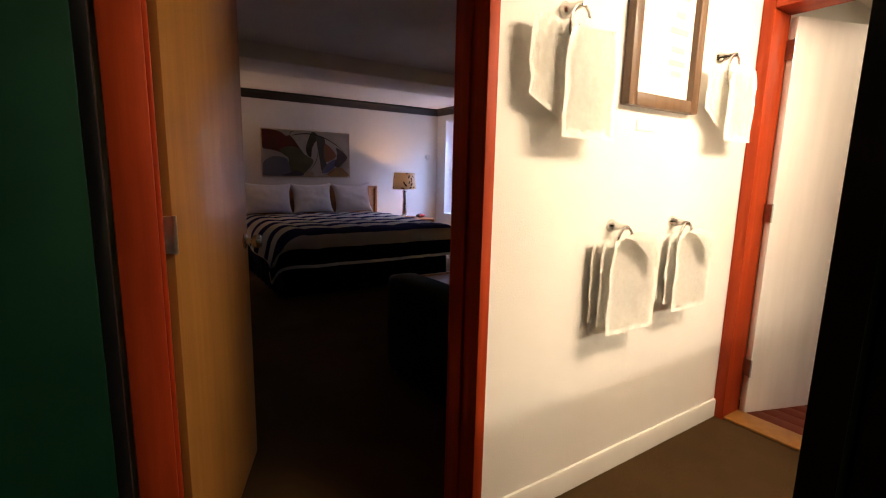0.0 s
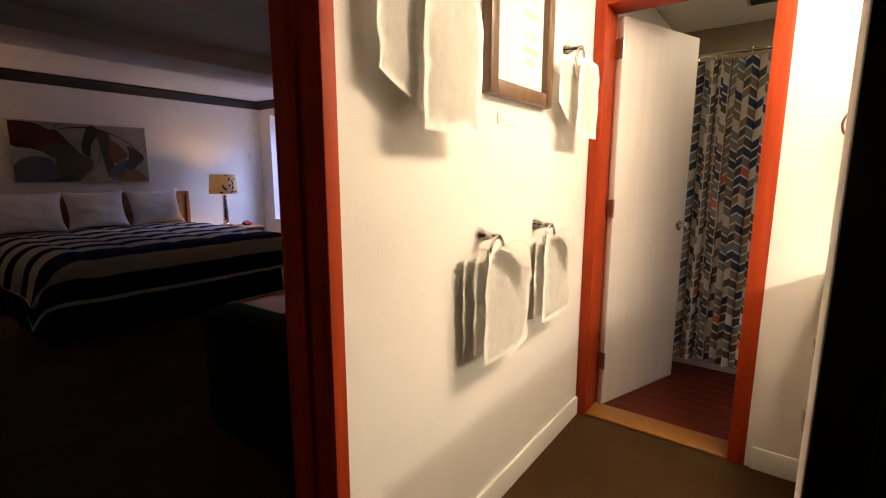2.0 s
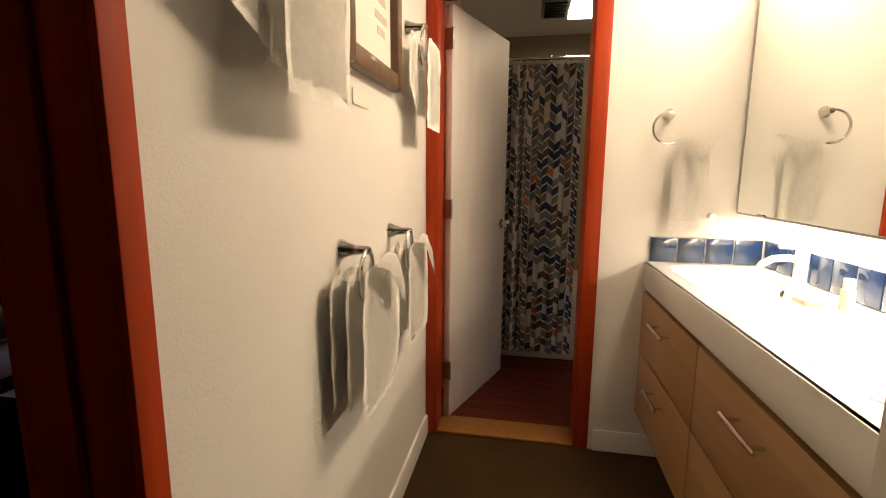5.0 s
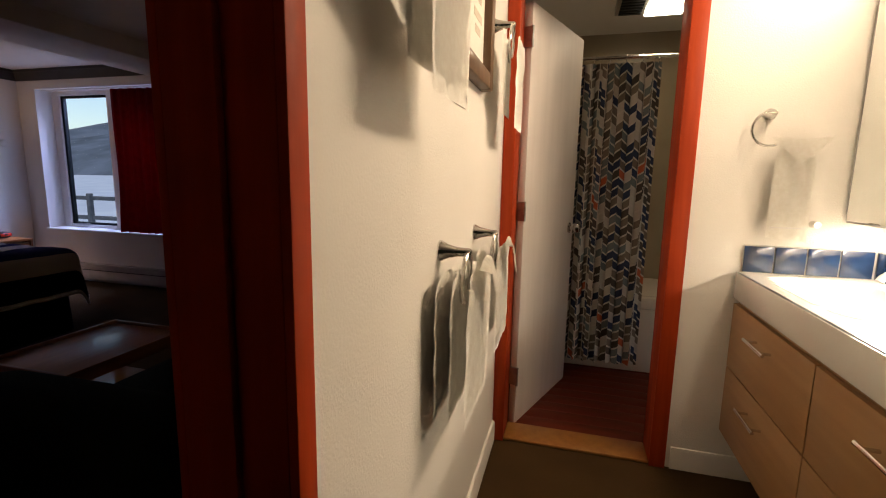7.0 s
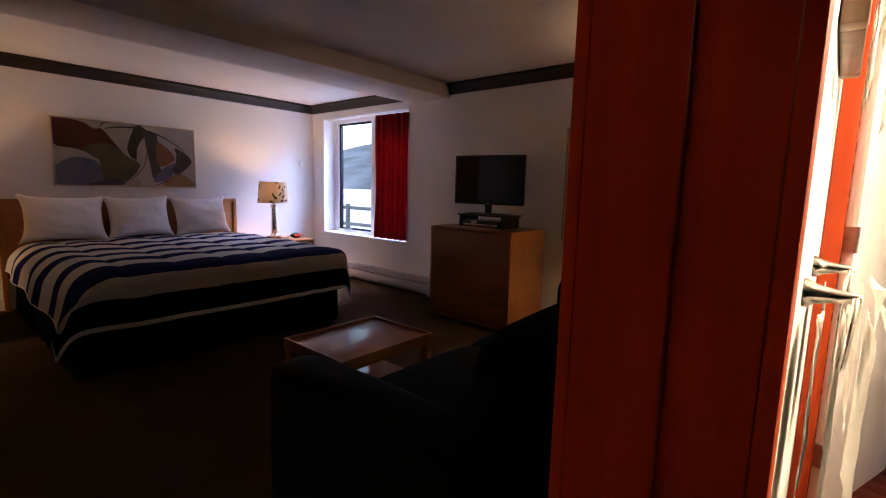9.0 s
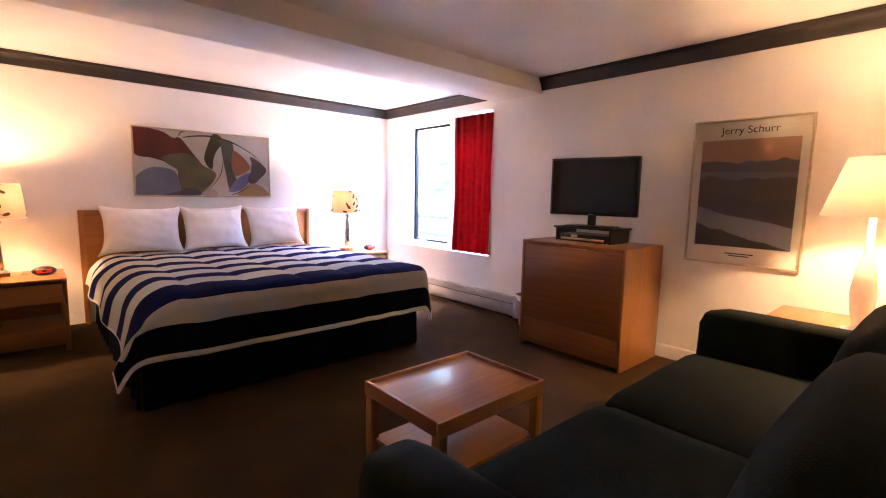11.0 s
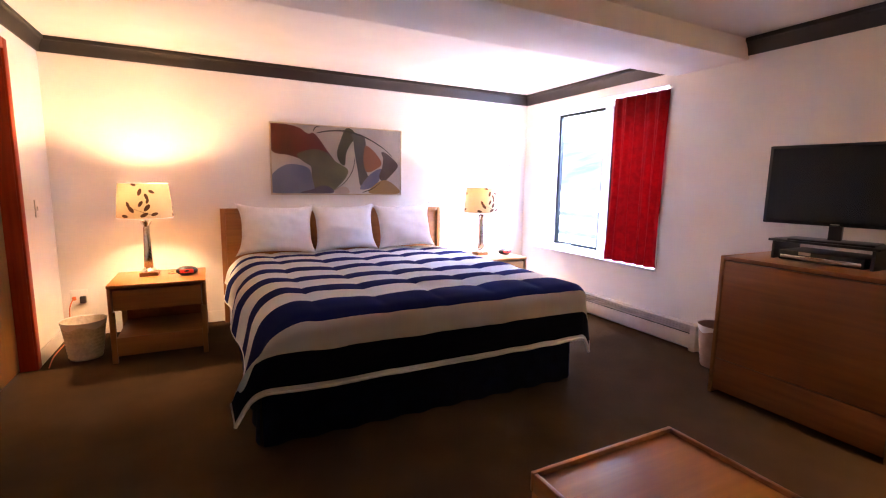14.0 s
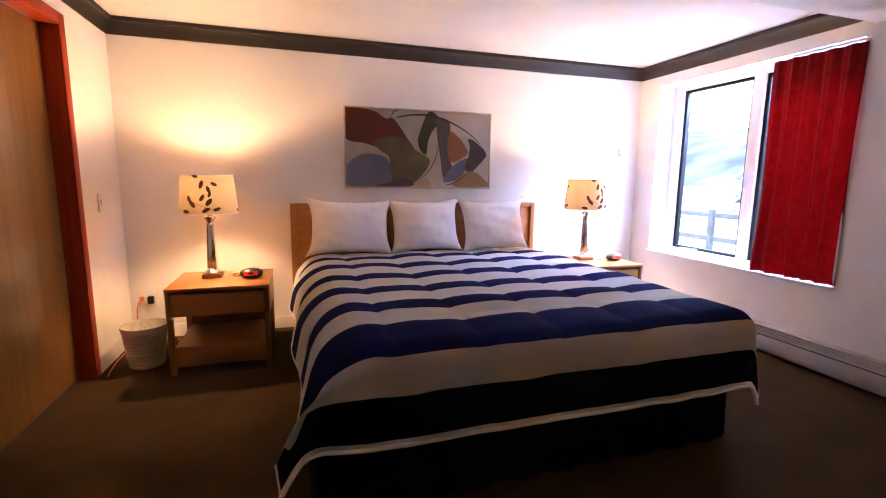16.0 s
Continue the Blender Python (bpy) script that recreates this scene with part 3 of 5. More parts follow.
rod(bm, [(FX - 0.02, 5.1, WZ0 + 0.05), (FX - 0.05, 5.0, WZ0 + 0.06), (FX - 0.055, 4.96, WZ0 + 0.06)], 0.006)
part("crank_handle", bm, STEEL, win, "grey metal crank handle")
part("window_sill", cube(EAST - 0.03, FX, WY0 - 0.02, WY1 + 0.01, WZ0 - 0.02, WZ0 + 0.004, 0.005), TRIM, win, "white painted sill board")


def drape(y0, y1, z0, z1, x, folds, depth):
    def place(u, v):
        a = u * folds * 2 * math.pi
        k = 0.45 + 0.55 * (1 - v)
        return (x + depth * k * (math.sin(a) + 0.35 * math.sin(2.3 * a + 1) + 0.3 * math.sin(7 * v + 5 * u)), y0 + (y1 - y0) * u + 0.02 * math.sin(3 * v + 9 * u) * (1 - v), z0 + (z1 - z0) * v)
    return place


curtain = thing("window_curtain", EAST, 4.05, 0.6, "red cloth curtain drawn half over the window", "curtain")
part("cloth", grid(90, 24, drape(3.77, 4.33, 0.585, 2.055, EAST - 0.022, 5, 0.026), 0.003), REDCLOTH, curtain, smooth=80)
bm = bmesh.new()
rod(bm, [(EAST - 0.022, 3.76, 2.068), (EAST - 0.022, 5.3, 2.068)], 0.007)
part("curtain_rod", bm, TRIM, curtain, "thin white curtain rod")

# ---- outside the window ----
bm = grid(70, 70, lambda u, v: (2.6 + (u ** 2) * 600, 5 + (v - 0.5) * 900 * (0.1 + u), -0.45 + 0.25 * noise.noise((u * 22, v * 22, 0)) * min(1, u * 6)))
setting("ground", bm, SNOW, "snow-covered ground outside the window", "ground", 80)
bm = grid(80, 24, lambda u, v: (110 + 160 * v + 10 * noise.noise((u * 8, 1, v * 3)), -180 + 420 * u, -2 + (34 + 9 * noise.noise((u * 5, 0, 3)) + 3 * noise.noise((u * 30, 0, 8))) * math.sin(min(v * 1.9, 1.57))))
setting("backdrop", bm, HILL, "wooded hillside under a pale sky", "hill", 80)


def conifer(x, y, z, h, seed):
    rng = random.Random(seed)
    t = thing("conifer", x, y, z, "snow-laden evergreen tree on the snow", "tree", group="trees outside")
    bm = bmesh.new()
    rod(bm, [(x, y, z), (x + 0.02, y, z + h * 0.9)], 0.05)
    part("trunk", bm, RAIL, t)
    bm = bmesh.new()
    for i in range(240):
        k = rng.random() ** 0.7
        r = (1 - k) * h * 0.32 * rng.uniform(0.5, 1.1)
        a = rng.uniform(0, 6.283)
        c = Vector((x + r * math.cos(a), y + r * math.sin(a), z + 0.1 + k * h - r * 0.25))
        s = h * 0.09 * (1.15 - k)
        d = Vector((math.cos(a), math.sin(a), -0.35))
        side = Vector((-math.sin(a), math.cos(a), 0))
        q = [c - side * s, c + d * s * 1.9, c + side * s, c + Vector((0, 0, s * 0.5))]
        v = [bm.verts.new(p) for p in q]
        bm.faces.new((v[0], v[1], v[3])), bm.faces.new((v[1], v[2], v[3])), bm.faces.new((v[0], v[2], v[1]))
    part("crown", bm, NEEDLE, t)


for i, (x, y, h) in enumerate(((15, 12.8, 2.6), (17, 15.8, 3.1), (14, 10.4, 2.0), (19, 18.5, 2.9), (16, 8.2, 2.3), (22, 13.5, 3.6), (24, 21, 3.4))):
    conifer(x, y, -0.5, h, i)
fence = thing("deck_railing", 6.2, 6.5, -0.45, "dark weathered railing half buried in snow", "railing")
for z in (0.10, 0.55):
    bm = bmesh.new()
    part("rail", box(bm, 6.18, 6.24, 3.0, 14.0, z, z + 0.09, 0.01), RAIL, fence)
for y in (3.2, 5.0, 6.8, 8.6, 10.4, 12.2):
    part("post", cube(6.16, 6.26, y, y + 0.1, -0.5, 0.7, 0.01), RAIL, fence)


ROOM[0] = Matrix()
# ---- corridor: towels, picture, washstand ----
def towel_layer(x0, x1, y, ztop, zbot, thick, pinch, seed, lean=0.0):
    """One hanging fold of terry: a thick sheet, gathered towards the ring at its top, with soft waves."""
    cx = (x0 + x1) / 2

    def place(u, v):
        k = 1 - (1 - pinch) * max(0, (v - 0.72) / 0.28) ** 1.6
        wob = 0.007 * noise.noise((u * 2.2 + seed, v * 1.6, seed)) + 0.003 * noise.noise((u * 9, v * 7, seed + 4))
        x = cx + (x1 - x0) * (u - 0.5) * k + 0.012 * noise.noise((seed, v * 3, 1))
        z = zbot + (ztop - zbot) * v - 0.012 * (abs(u - 0.5) * 2) ** 4 * max(0, v - 0.7) * 3 + lean * (u - 0.5) * (1 - v) + 0.004 * noise.noise((u * 6, seed, 0))
        return (x, y + wob, z)
    bm = grid(16, 22, place)
    bmesh.ops.solidify(bm, geom=bm.faces[:], thickness=thick)
    rim = [e for e in bm.edges if len(e.link_faces) == 2 and e.calc_face_angle(0) > 1.0]
    bmesh.ops.bevel(bm, geom=rim, offset=thick * 0.45, segments=3, profile=0.5, affect="EDGES")
    return bm


def towel_ring(x, z, label):
    """A post on the wall with an open curl of chrome that hangs from its end."""
    t = thing("towel_ring", x, 0, z, label, "towel ring", group="towel rings")
    bm = lathe(((0.026, 0), (0.026, 0.006), (0.018, 0.020), (0.012, 0.045), (0.010, 0.075), (0.007, 0.080)), 0, 0, 0, 20)
    bmesh.ops.transform(bm, matrix=pose(x, 0, z, 90, 0, 0), verts=bm.verts)
    part("post", bm, CHROME, t)
    bm = bmesh.new()
    pts = [(x + 0.05 * math.sin(a) * 0.9, -0.068 - 0.004 * math.cos(a), z - 0.062 + 0.062 * math.cos(a)) for a in [2 * math.pi * i / 28 for i in range(-14, 11)]]
    rod(bm, pts, 0.0055)
    part("ring", bm, CHROME, t)
    return t


def hung_towel(x, z, w, drop, seed, label, group):
    """A hand towel folded lengthwise, drawn through a ring: front panel, folded layers behind it, a corner turned over."""
    t = thing("hand_towel", x, -0.07, z - drop, label, "towel", group=group)
    top = z - 0.06
    for nm, a, b, y, rise, lift, k in (("front_fold", 0.40, 0.70, -0.096, 0.026, 0.0, 0), ("middle_fold", 0.45, 0.60, -0.062, 0.022, 0.028, 3), ("back_fold", 0.50, 0.52, -0.030, 0.016, 0.036, 7)):
        part(nm, towel_layer(x - w * a, x + w * b, y, top + rise, z - drop + lift, 0.034, 0.92, seed + k), TERRY, t, smooth=70)

    def flap(u, v):
        """A corner turned over from the ring: full along the top, its folded edge running down across the front."""
        upper = Vector((x - 0.055 + u * (w * 0.66), -0.110, top + 0.030 + 0.018 * math.sin(u * 3.1)))
        lower = Vector((x - 0.055 + u * (w * 0.70), -0.134, top + 0.022 - 0.125 * u ** 1.1))
        p = upper.lerp(lower, v)
        return (p.x, p.y - 0.014 * math.sin(math.pi * v) * (1 - 0.5 * u) + 0.003 * noise.noise((u * 5, v * 4, seed)), p.z + 0.006 * math.sin(u * 5) * v)
    part("turned_corner", grid(16, 10, flap, 0.016), TERRY, t, smooth=80)
    return t


LOW, UP = "white terry hand towel folded through a chrome wall ring", "white terry bath towel hung high on a chrome wall ring"
for i, x in enumerate((-1.004, -0.589)):
    towel_ring(x, 1.074, "chrome towel ring low on the white wall")
    hung_towel(x, 1.074, 0.27 if i == 0 else 0.25, 0.40 if i == 0 else 0.37, 11 + i * 5, LOW, "low hand towels")


def draped_towel(x, z, w, drop, seed, label):
    """A thicker bath towel: a broad rounded front panel with a shorter slanted fold beside it."""
    t = thing("bath_towel", x, -0.08, z - drop, label, "towel", group="high bath towels")
    part("front_fold", towel_layer(x - w * 0.30, x + w * 0.62, -0.098, z - 0.045, z - drop, 0.060, 0.78, seed), TERRY, t, smooth=70)
    part("back_fold", towel_layer(x - w * 0.25, x + w * 0.42, -0.055, z - 0.05, z - drop + 0.05, 0.035, 0.75, seed + 2), TERRY, t, smooth=70)
    part("side_fold", towel_layer(x - w * 0.70, x - w * 0.20, -0.060, z - 0.05, z - drop + 0.09, 0.032, 0.8, seed + 5, -0.07), TERRY, t, smooth=70)


towel_ring(-1.325, 1.79, "chrome towel ring high on the white wall")
towel_ring(-0.355, 1.785, "chrome towel ring high on the white wall")
draped_towel(-1.325, 1.79, 0.28, 0.41, 21, UP)
draped_towel(-0.355, 1.785, 0.25, 0.36, 33, UP)

picture = thing("framed_print", -0.80, -0.02, 1.525, "pale print in a thick dark walnut frame", "picture")
PX0, PX1, PZ0, PZ1 = -1.01, -0.545, 1.525, 2.12
for x0, x1 in ((PX0, PX0 + 0.05), (PX1 - 0.05, PX1)):
    part("frame_side", cube(x0, x1, -0.04, -0.001, PZ0, PZ1, 0.006), WALNUT, picture)
for z0, z1 in ((PZ0, PZ0 + 0.05), (PZ1 - 0.05, PZ1)):
    part("frame_rail", cube(PX0 + 0.05, PX1 - 0.05, -0.039, -0.001, z0, z1, 0.006), WALNUT, picture)
part("print", cube(PX0 + 0.049, PX1 - 0.049, -0.014, -0.004, PZ0 + 0.049, PZ1 - 0.049), PAPER, picture, "pale paper print")
INK = material("grey_ink", (0.58, 0.52, 0.44), 0.8, bump=0)
for z, w in ((1.66, 0.07), (1.70, 0.11), (1.75, 0.09), (1.82, 0.12), (1.88, 0.06), (1.95, 0.10)):
    part("print_mark", cube(-0.69 - w / 2, -0.69 + w / 2, -0.0150, -0.0142, z, z + 0.022), INK, picture)
note = solid("paper_label", cube(-0.90, -0.78, -0.004, -0.001, 1.44, 1.48, 0.001), PAPER, "small white paper label taped to the wall", "label")

# washstand
ROOM[0] = Matrix.Translation((-0.006, 0, -0.014))
VX0, VX1, VY = -1.365, -0.004, -0.985
van = thing("vanity_cabinet", -0.68, -1.2, 0, "pale oak wall-hung washstand with four drawers", "cabinet")
part("body", cube(VX0, VX1, -1.415, VY + 0.004, 0.23, 0.795, 0.002), PALE_OAK, van)
part("shadow_gap", cube(VX0 + 0.002, VX1 - 0.002, -1.41, VY + 0.012, 0.7952, 0.8048), WALNUT, van, "dark recessed strip under the top")
part("support_leg", cube(VX0 + 0.1, VX1 - 0.1, -1.41, -1.3, 0.001, 0.23), DARK, van, "dark recessed plinth")
for x0, x1 in ((VX0 + 0.002, -0.668), (-0.662, VX1 - 0.002)):
    for z0, z1 in ((0.235, 0.515), (0.521, 0.785)):
        d = part("drawer", cube(x0, x1, VY + 0.0045, VY + 0.022, z0, z1, 0.002), PALE_OAK, van, "pale oak drawer front")
        cx, hz = (x0 + x1) / 2, z1 - 0.075
        bm = bmesh.new()
        rod(bm, [(cx - 0.085, VY + 0.055, hz), (cx + 0.085, VY + 0.055, hz)], 0.006)
        for s in (-0.06, 0.06):
            rod(bm, [(cx + s, VY + 0.02, hz), (cx + s, VY + 0.055, hz)], 0.005)
        part("handle", bm, CHROME, d, "brushed steel bar handle")


def basin(x, y):
    low = 0.0
    for c in (-0.345, -1.02):
        q = (abs(x - c) / 0.285) ** 5 + (abs(y + 1.185) / 0.155) ** 5
        low = max(low, max(0, 1 - q) ** 0.35)
    return 0.912 - 0.075 * low


top = thing("basin_counter", -0.68, -1.2, 0.805, "white solid-surface double basin top on the washstand", "countertop")
bm = grid(120, 44, lambda u, v: (VX0 + (VX1 - VX0) * u, -1.417 + (1.417 - 0.958) * v, basin(VX0 + (VX1 - VX0) * u, -1.417 + (1.417 - 0.958) * v)))
part("basin_surface", bm, CERAMIC, top, smooth=70)
bm = cube(VX0, VX1, -0.974, -0.958, 0.805, 0.912, 0.003)
part("front_apron", bm, CERAMIC, top)
part("underside", cube(VX0, VX1, -1.415, -0.975, 0.805, 0.822), CERAMIC, top)
for c in (-0.345, -1.02):
    bm = lathe(((0.014, 0), (0.014, 0.003), (0.010, 0.004)), 0, 0, 0, 16)
    bmesh.ops.transform(bm, matrix=pose(c, -1.331, 0.876, -80, 0, 0), verts=bm.verts)
    part("overflow_ring", bm, CHROME, top, "chrome overflow ring")
    bm = lathe(((0.009, 0.004), (0.009, 0.0055)), 0, 0, 0, 12)
    bmesh.ops.transform(bm, matrix=pose(c, -1.331, 0.876, -80, 0, 0), verts=bm.verts)
    part("overflow_hole", bm, BLACK, top, "dark overflow hole")
    tap = thing("faucet", c, -1.375, 0.912, "white single-lever faucet behind the basin", "faucet", group="faucets")
    part("column", lathe(((0.026, 0), (0.026, 0.004), (0.021, 0.010), (0.021, 0.115), (0.018, 0.120)), c, -1.375, 0.912, 20), CERAMIC, tap)
    bm = bmesh.new()
    rod(bm, [(c, -1.372, 0.998), (c, -1.33, 1.004), (c, -1.285, 0.998), (c, -1.255, 0.980), (c, -1.248, 0.968)], 0.0125)
    part("spout", bm, CERAMIC, tap)
    bm = cube(c - 0.011, c + 0.011, -1.385, -1.30, 1.034, 1.045, 0.004)
    part("lever", bm, CERAMIC, tap)
AMBER = material("pale_lotion", (0.70, 0.62, 0.42), 0.3, bump=0)
bottle = thing("lotion_bottle", -0.66, -1.33, 0.912, "small pale lotion bottle with a white cap on the washstand", "bottle")
part("bottle_body", lathe(((0.016, 0), (0.017, 0.004), (0.017, 0.058), (0.012, 0.064)), -0.66, -1.33, 0.9125, 20), AMBER, bottle)
part("cap", lathe(((0.014, 0), (0.014, 0.022), (0.012, 0.024)), -0.66, -1.33, 0.977, 20), PLASTIC, bottle, "white cap")
solid("soap_bar", cube(-0.645, -0.575, -1.285, -1.235, 0.9125, 0.930, 0.007), AMBER, "wrapped pale soap bar on the washstand", "soap")

# mirror cabinet with tubes above and below it
mc = thing("mirror_cabinet", -0.7, -1.36, 1.135, "wide mirrored cabinet on the white wall", "mirror")
part("body", cube(-1.366, -0.022, -1.419, -1.298, 1.137, 2.06, 0.002), TRIM, mc)
part("mirror_panel", cube(-1.366, -0.024, -1.2978, -1.292, 1.135, 2.062), MIRROR, mc, "silvered mirror panel")
part("edge_strip", cube(-0.0235, -0.018, -1.42, -1.2915, 1.133, 2.062, 0.001), STEEL, mc, "thin metal edge")
part("edge_strip", cube(-1.366, -0.024, -1.2985, -1.2915, 1.127, 1.1345, 0.001), STEEL, mc)
vl = thing("vanity_light", -0.55, -1.36, 2.12, "lit white tube light above the mirror", "light fixture")
part("backplate", cube(-1.05, -0.05, -1.419, -1.395, 2.10, 2.2, 0.003), TRIM, vl)
bm = bmesh.new()
rod(bm, [(-1.02, -1.35, 2.15), (-0.08, -1.35, 2.15)], 0.03, 16)
part("tube", bm, TUBE, vl, "glowing tube")
ul = thing("mirror_light", -0.67, -1.38, 1.12, "lit strip light under the mirror cabinet", "light fixture")
part("strip", cube(-1.3, -0.06, -1.405, -1.385, 1.127, 1.1365, 0.002), TUBE, ul, "glowing strip")

# splash tiles
splash = setting("backsplash", cube(-0.0035, -0.0005, -1.419, -0.976, 0.912, 1.024), GROUT, "row of dark blue tiles above the washstand", "backsplash")
splash_2 = setting("backsplash_rear", cube(-1.366, -0.005, -1.4195, -1.4165, 0.913, 1.024), GROUT, "row of dark blue tiles behind the washstand", "backsplash")
me_a = mesh_of("tile", cube(-0.010, -0.0036, -0.0515, 0.0515, -0.0515, 0.0515, 0.0015), TILE, 35)
me_b = mesh_of("tile", cube(-0.0515, 0.0515, -0.0029, 0.0035, -0.0515, 0.0515, 0.0015), TILE, 35)
for i in range(4):
    o = new("tile", me_a)
    o.parent, o.location = splash, (0, -1.030 - i * 0.1085, 0.968)
for i in range(12):
    o = new("tile", me_b)
    o.parent, o.location = splash_2, (-0.066 - i * 0.1085, -1.4135, 0.968)

# ring and washcloth on the end wall
ROOM[0] = Matrix()
vr = thing("washstand_towel_ring", -0.001, -1.012, 1.51, "chrome towel ring on the wall beside the mirror", "towel ring")
bm = lathe(((0.022, 0), (0.022, 0.006), (0.014, 0.02), (0.010, 0.05)), 0, 0, 0, 18)
bmesh.ops.transform(bm, matrix=pose(-0.001, -1.012, 1.51, 0, -90, 0), verts=bm.verts)
part("post", bm, CHROME, vr)
bm = bmesh.new()
rod(bm, [(-0.048, -1.005 + 0.062 * math.sin(a), 1.452 + 0.062 * math.cos(a)) for a in [math.pi * 2 * i / 30 for i in range(-1, 18)]], 0.005)
part("ring", bm, CHROME, vr)
wc = thing("washcloth", -0.05, -1.09, 1.03, "white washcloth folded through the chrome ring", "towel")


def cloth(y0, y1, z0, z1, x, seed):
    def place(u, v):
        k = 1 - 0.25 * max(0, v - 0.75) / 0.25
        return (x + 0.006 * noise.noise((u * 4, v * 3, seed)), (y0 + y1) / 2 + (y1 - y0) * (u - 0.5) * k, z0 + (z1 - z0) * v + 0.012 * u * (1 - v))
    return place


part("front_fold", grid(14, 18, cloth(-1.160, -1.025, 1.035, 1.402, -0.062, 3), 0.012), TERRY, wc, smooth=70)
part("back_fold", grid(14, 18, cloth(-1.150, -1.035, 1.055, 1.395, -0.036, 5), 0.012), TERRY, wc, smooth=70)


def peak(u, v):
    return (-0.072 - 0.01 * math.sin(u * 3.1), -1.000 - 0.205 * u, 1.408 + 0.030 * abs(u - 0.5) - v * 0.085 * (1 - abs(2 * u - 1)))


part("turned_corner", grid(16, 6, peak, 0.008), TERRY, wc, smooth=80)
part("stripe", cube(-0.0765, -0.075, -1.155, -1.03, 1.085, 1.09), LINEN, wc)
hook = solid("robe_hook", lathe(((0.014, 0), (0.012, 0.01), (0.008, 0.03), (0.012, 0.036)), -0.004, -1.20, 1.10, 14), CHROME, "small chrome hook on the wall", "hook")
hook.matrix_world = Matrix.Translation((-0.004, -1.20, 1.10)) @ pose(0, 0, 0, 0, -90, 0) @ Matrix.Translation((0.004, 1.20, -1.10))

# ---- bathroom ----
tub = thing("bathtub", 1.4, -0.9, 0.012, "cream enamel bathtub behind the shower curtain", "bathtub")
bm = cube(1.02, 1.775, -1.89, -0.01, 0.012, 0.50, 0.02)
box(bm, 1.00, 1.08, -1.89, -0.01, 0.44, 0.52, 0.02)
part("tub_shell", bm, TUB, tub)
rodt = thing("shower_rod", 0.95, -0.9, 1.95, "chrome shower curtain rod across the bathroom", "curtain rod")
bm = bmesh.new()
rod(bm, [(0.95, -1.9, 1.965), (0.95, -0.002, 1.965)], 0.012)
part("tube", bm, CHROME, rodt)
sc = thing("shower_curtain", 0.95, -0.4, 0.09, "shower curtain with navy, grey and orange herringbone print", "curtain")


def shower(u, v):
    a = u * 11 * 2 * math.pi
    k = 1.0 - 0.35 * v
    return (0.95 + 0.026 * k * (math.sin(a) + 0.3 * math.sin(1.7 * a + 2)), -0.765 + 0.755 * u + 0.008 * math.sin(2 * a), 0.085 + 1.85 * v)


part("cloth", grid(200, 16, shower, 0, lambda u, v: (u * 1.15, v * 1.85)), CHEVRON, sc, smooth=80)
for i in range(9):
    bm = bmesh.new()
    y = -0.75 + i * 0.09
    rod(bm, [(0.95 + 0.018 * math.cos(a), y, 1.958 + 0.025 * math.sin(a)) for a in [i2 * 0.628 for i2 in range(11)]], 0.002, 6)
    part("curtain_ring", bm, CHROME, sc)
cl = thing("ceiling_light", 1.05, -0.75, 2.2, "lit square ceiling light with a vent grille", "light fixture")
part("housing", cube(0.90, 1.20, -0.90, -0.50, 2.275, 2.330, 0.004), STEEL, cl, "grey metal housing")
part("diffuser", cube(0.915, 1.185, -0.885, -0.67, 2.255, 2.276, 0.006), DIFFUSER, cl, "glowing white diffuser")
for i in range(6):
    part("vent_slat", cube(0.915 + i * 0.046, 0.945 + i * 0.046, -0.65, -0.52, 2.266, 2.276, 0.002), DARK, cl)


ROOM[0] = BEDROOM
# ---- bedroom ----
# bed
BX0, BX1, BY0, BY1, BZ = -1.29, 0.60, 3.38, 5.60, 0.60
bed = thing("bed", -0.33, 4.5, 0, "king bed with a navy bed skirt and an oak headboard", "bed")
part("mattress", cube(BX0 + 0.20, BX1 - 0.03, BY0 + 0.05, BY1, 0.30, BZ - 0.01, 0.05), LINEN, bed)


def skirt(x0, y0, x1, y1, nx, ny):
    n_ = int(math.hypot(x1 - x0, y1 - y0) * 30)

    def place(u, v):
        w = 0.010 * math.sin(u * n_ * 1.1) * (1 - v) + 0.02 * (1 - v)
        return (x0 + (x1 - x0) * u + nx * w, y0 + (y1 - y0) * u + ny * w, 0.012 + 0.40 * v)
    return grid(n_ * 4, 4, place, 0.003)


part("bed_skirt", skirt(BX0, BY0, BX1, BY0, 0, -1), NAVY, bed, "dark navy gathered skirt", 70)
part("bed_skirt", skirt(BX0, BY1, BX0, BY0, -1, 0), NAVY, bed, "", 70)
part("bed_skirt", skirt(BX1, BY0, BX1, BY1, 1, 0), NAVY, bed, "", 70)
hb = part("headboard", cube(-1.345, 0.715, 5.625, 5.652, 0.30, 0.985, 0.003), OAK_X, bed, "oak veneer headboard")
for x0, x1 in ((-1.385, -1.345), (0.715, 0.755)):
    part("post", cube(x0, x1, 5.605, 5.66, 0.0, 1.02, 0.004), OAK, hb)
part("top_rail", cube(-1.345, 0.715, 5.605, 5.66, 0.985, 1.02, 0.004), OAK_X, hb)

# comforter: quilted top, rounded edges, drawn over to the west side so that its hem drops towards the foot
QX0, QX1, QY0, QY1 = -1.15, 0.60, 3.39, 5.42
FOOT, SIDE_E = 0.395, 0.30
QLEN = QY1 - QY0 + FOOT


def bend(d, r=0.10, steep=1.47):
    """Out and down for a length d of cloth past the bed's edge."""
    a = min(d / r, steep)
    rest = d - r * a
    return r * math.sin(a) + rest * math.cos(a), r * (1 - math.cos(a)) + rest * math.sin(a)


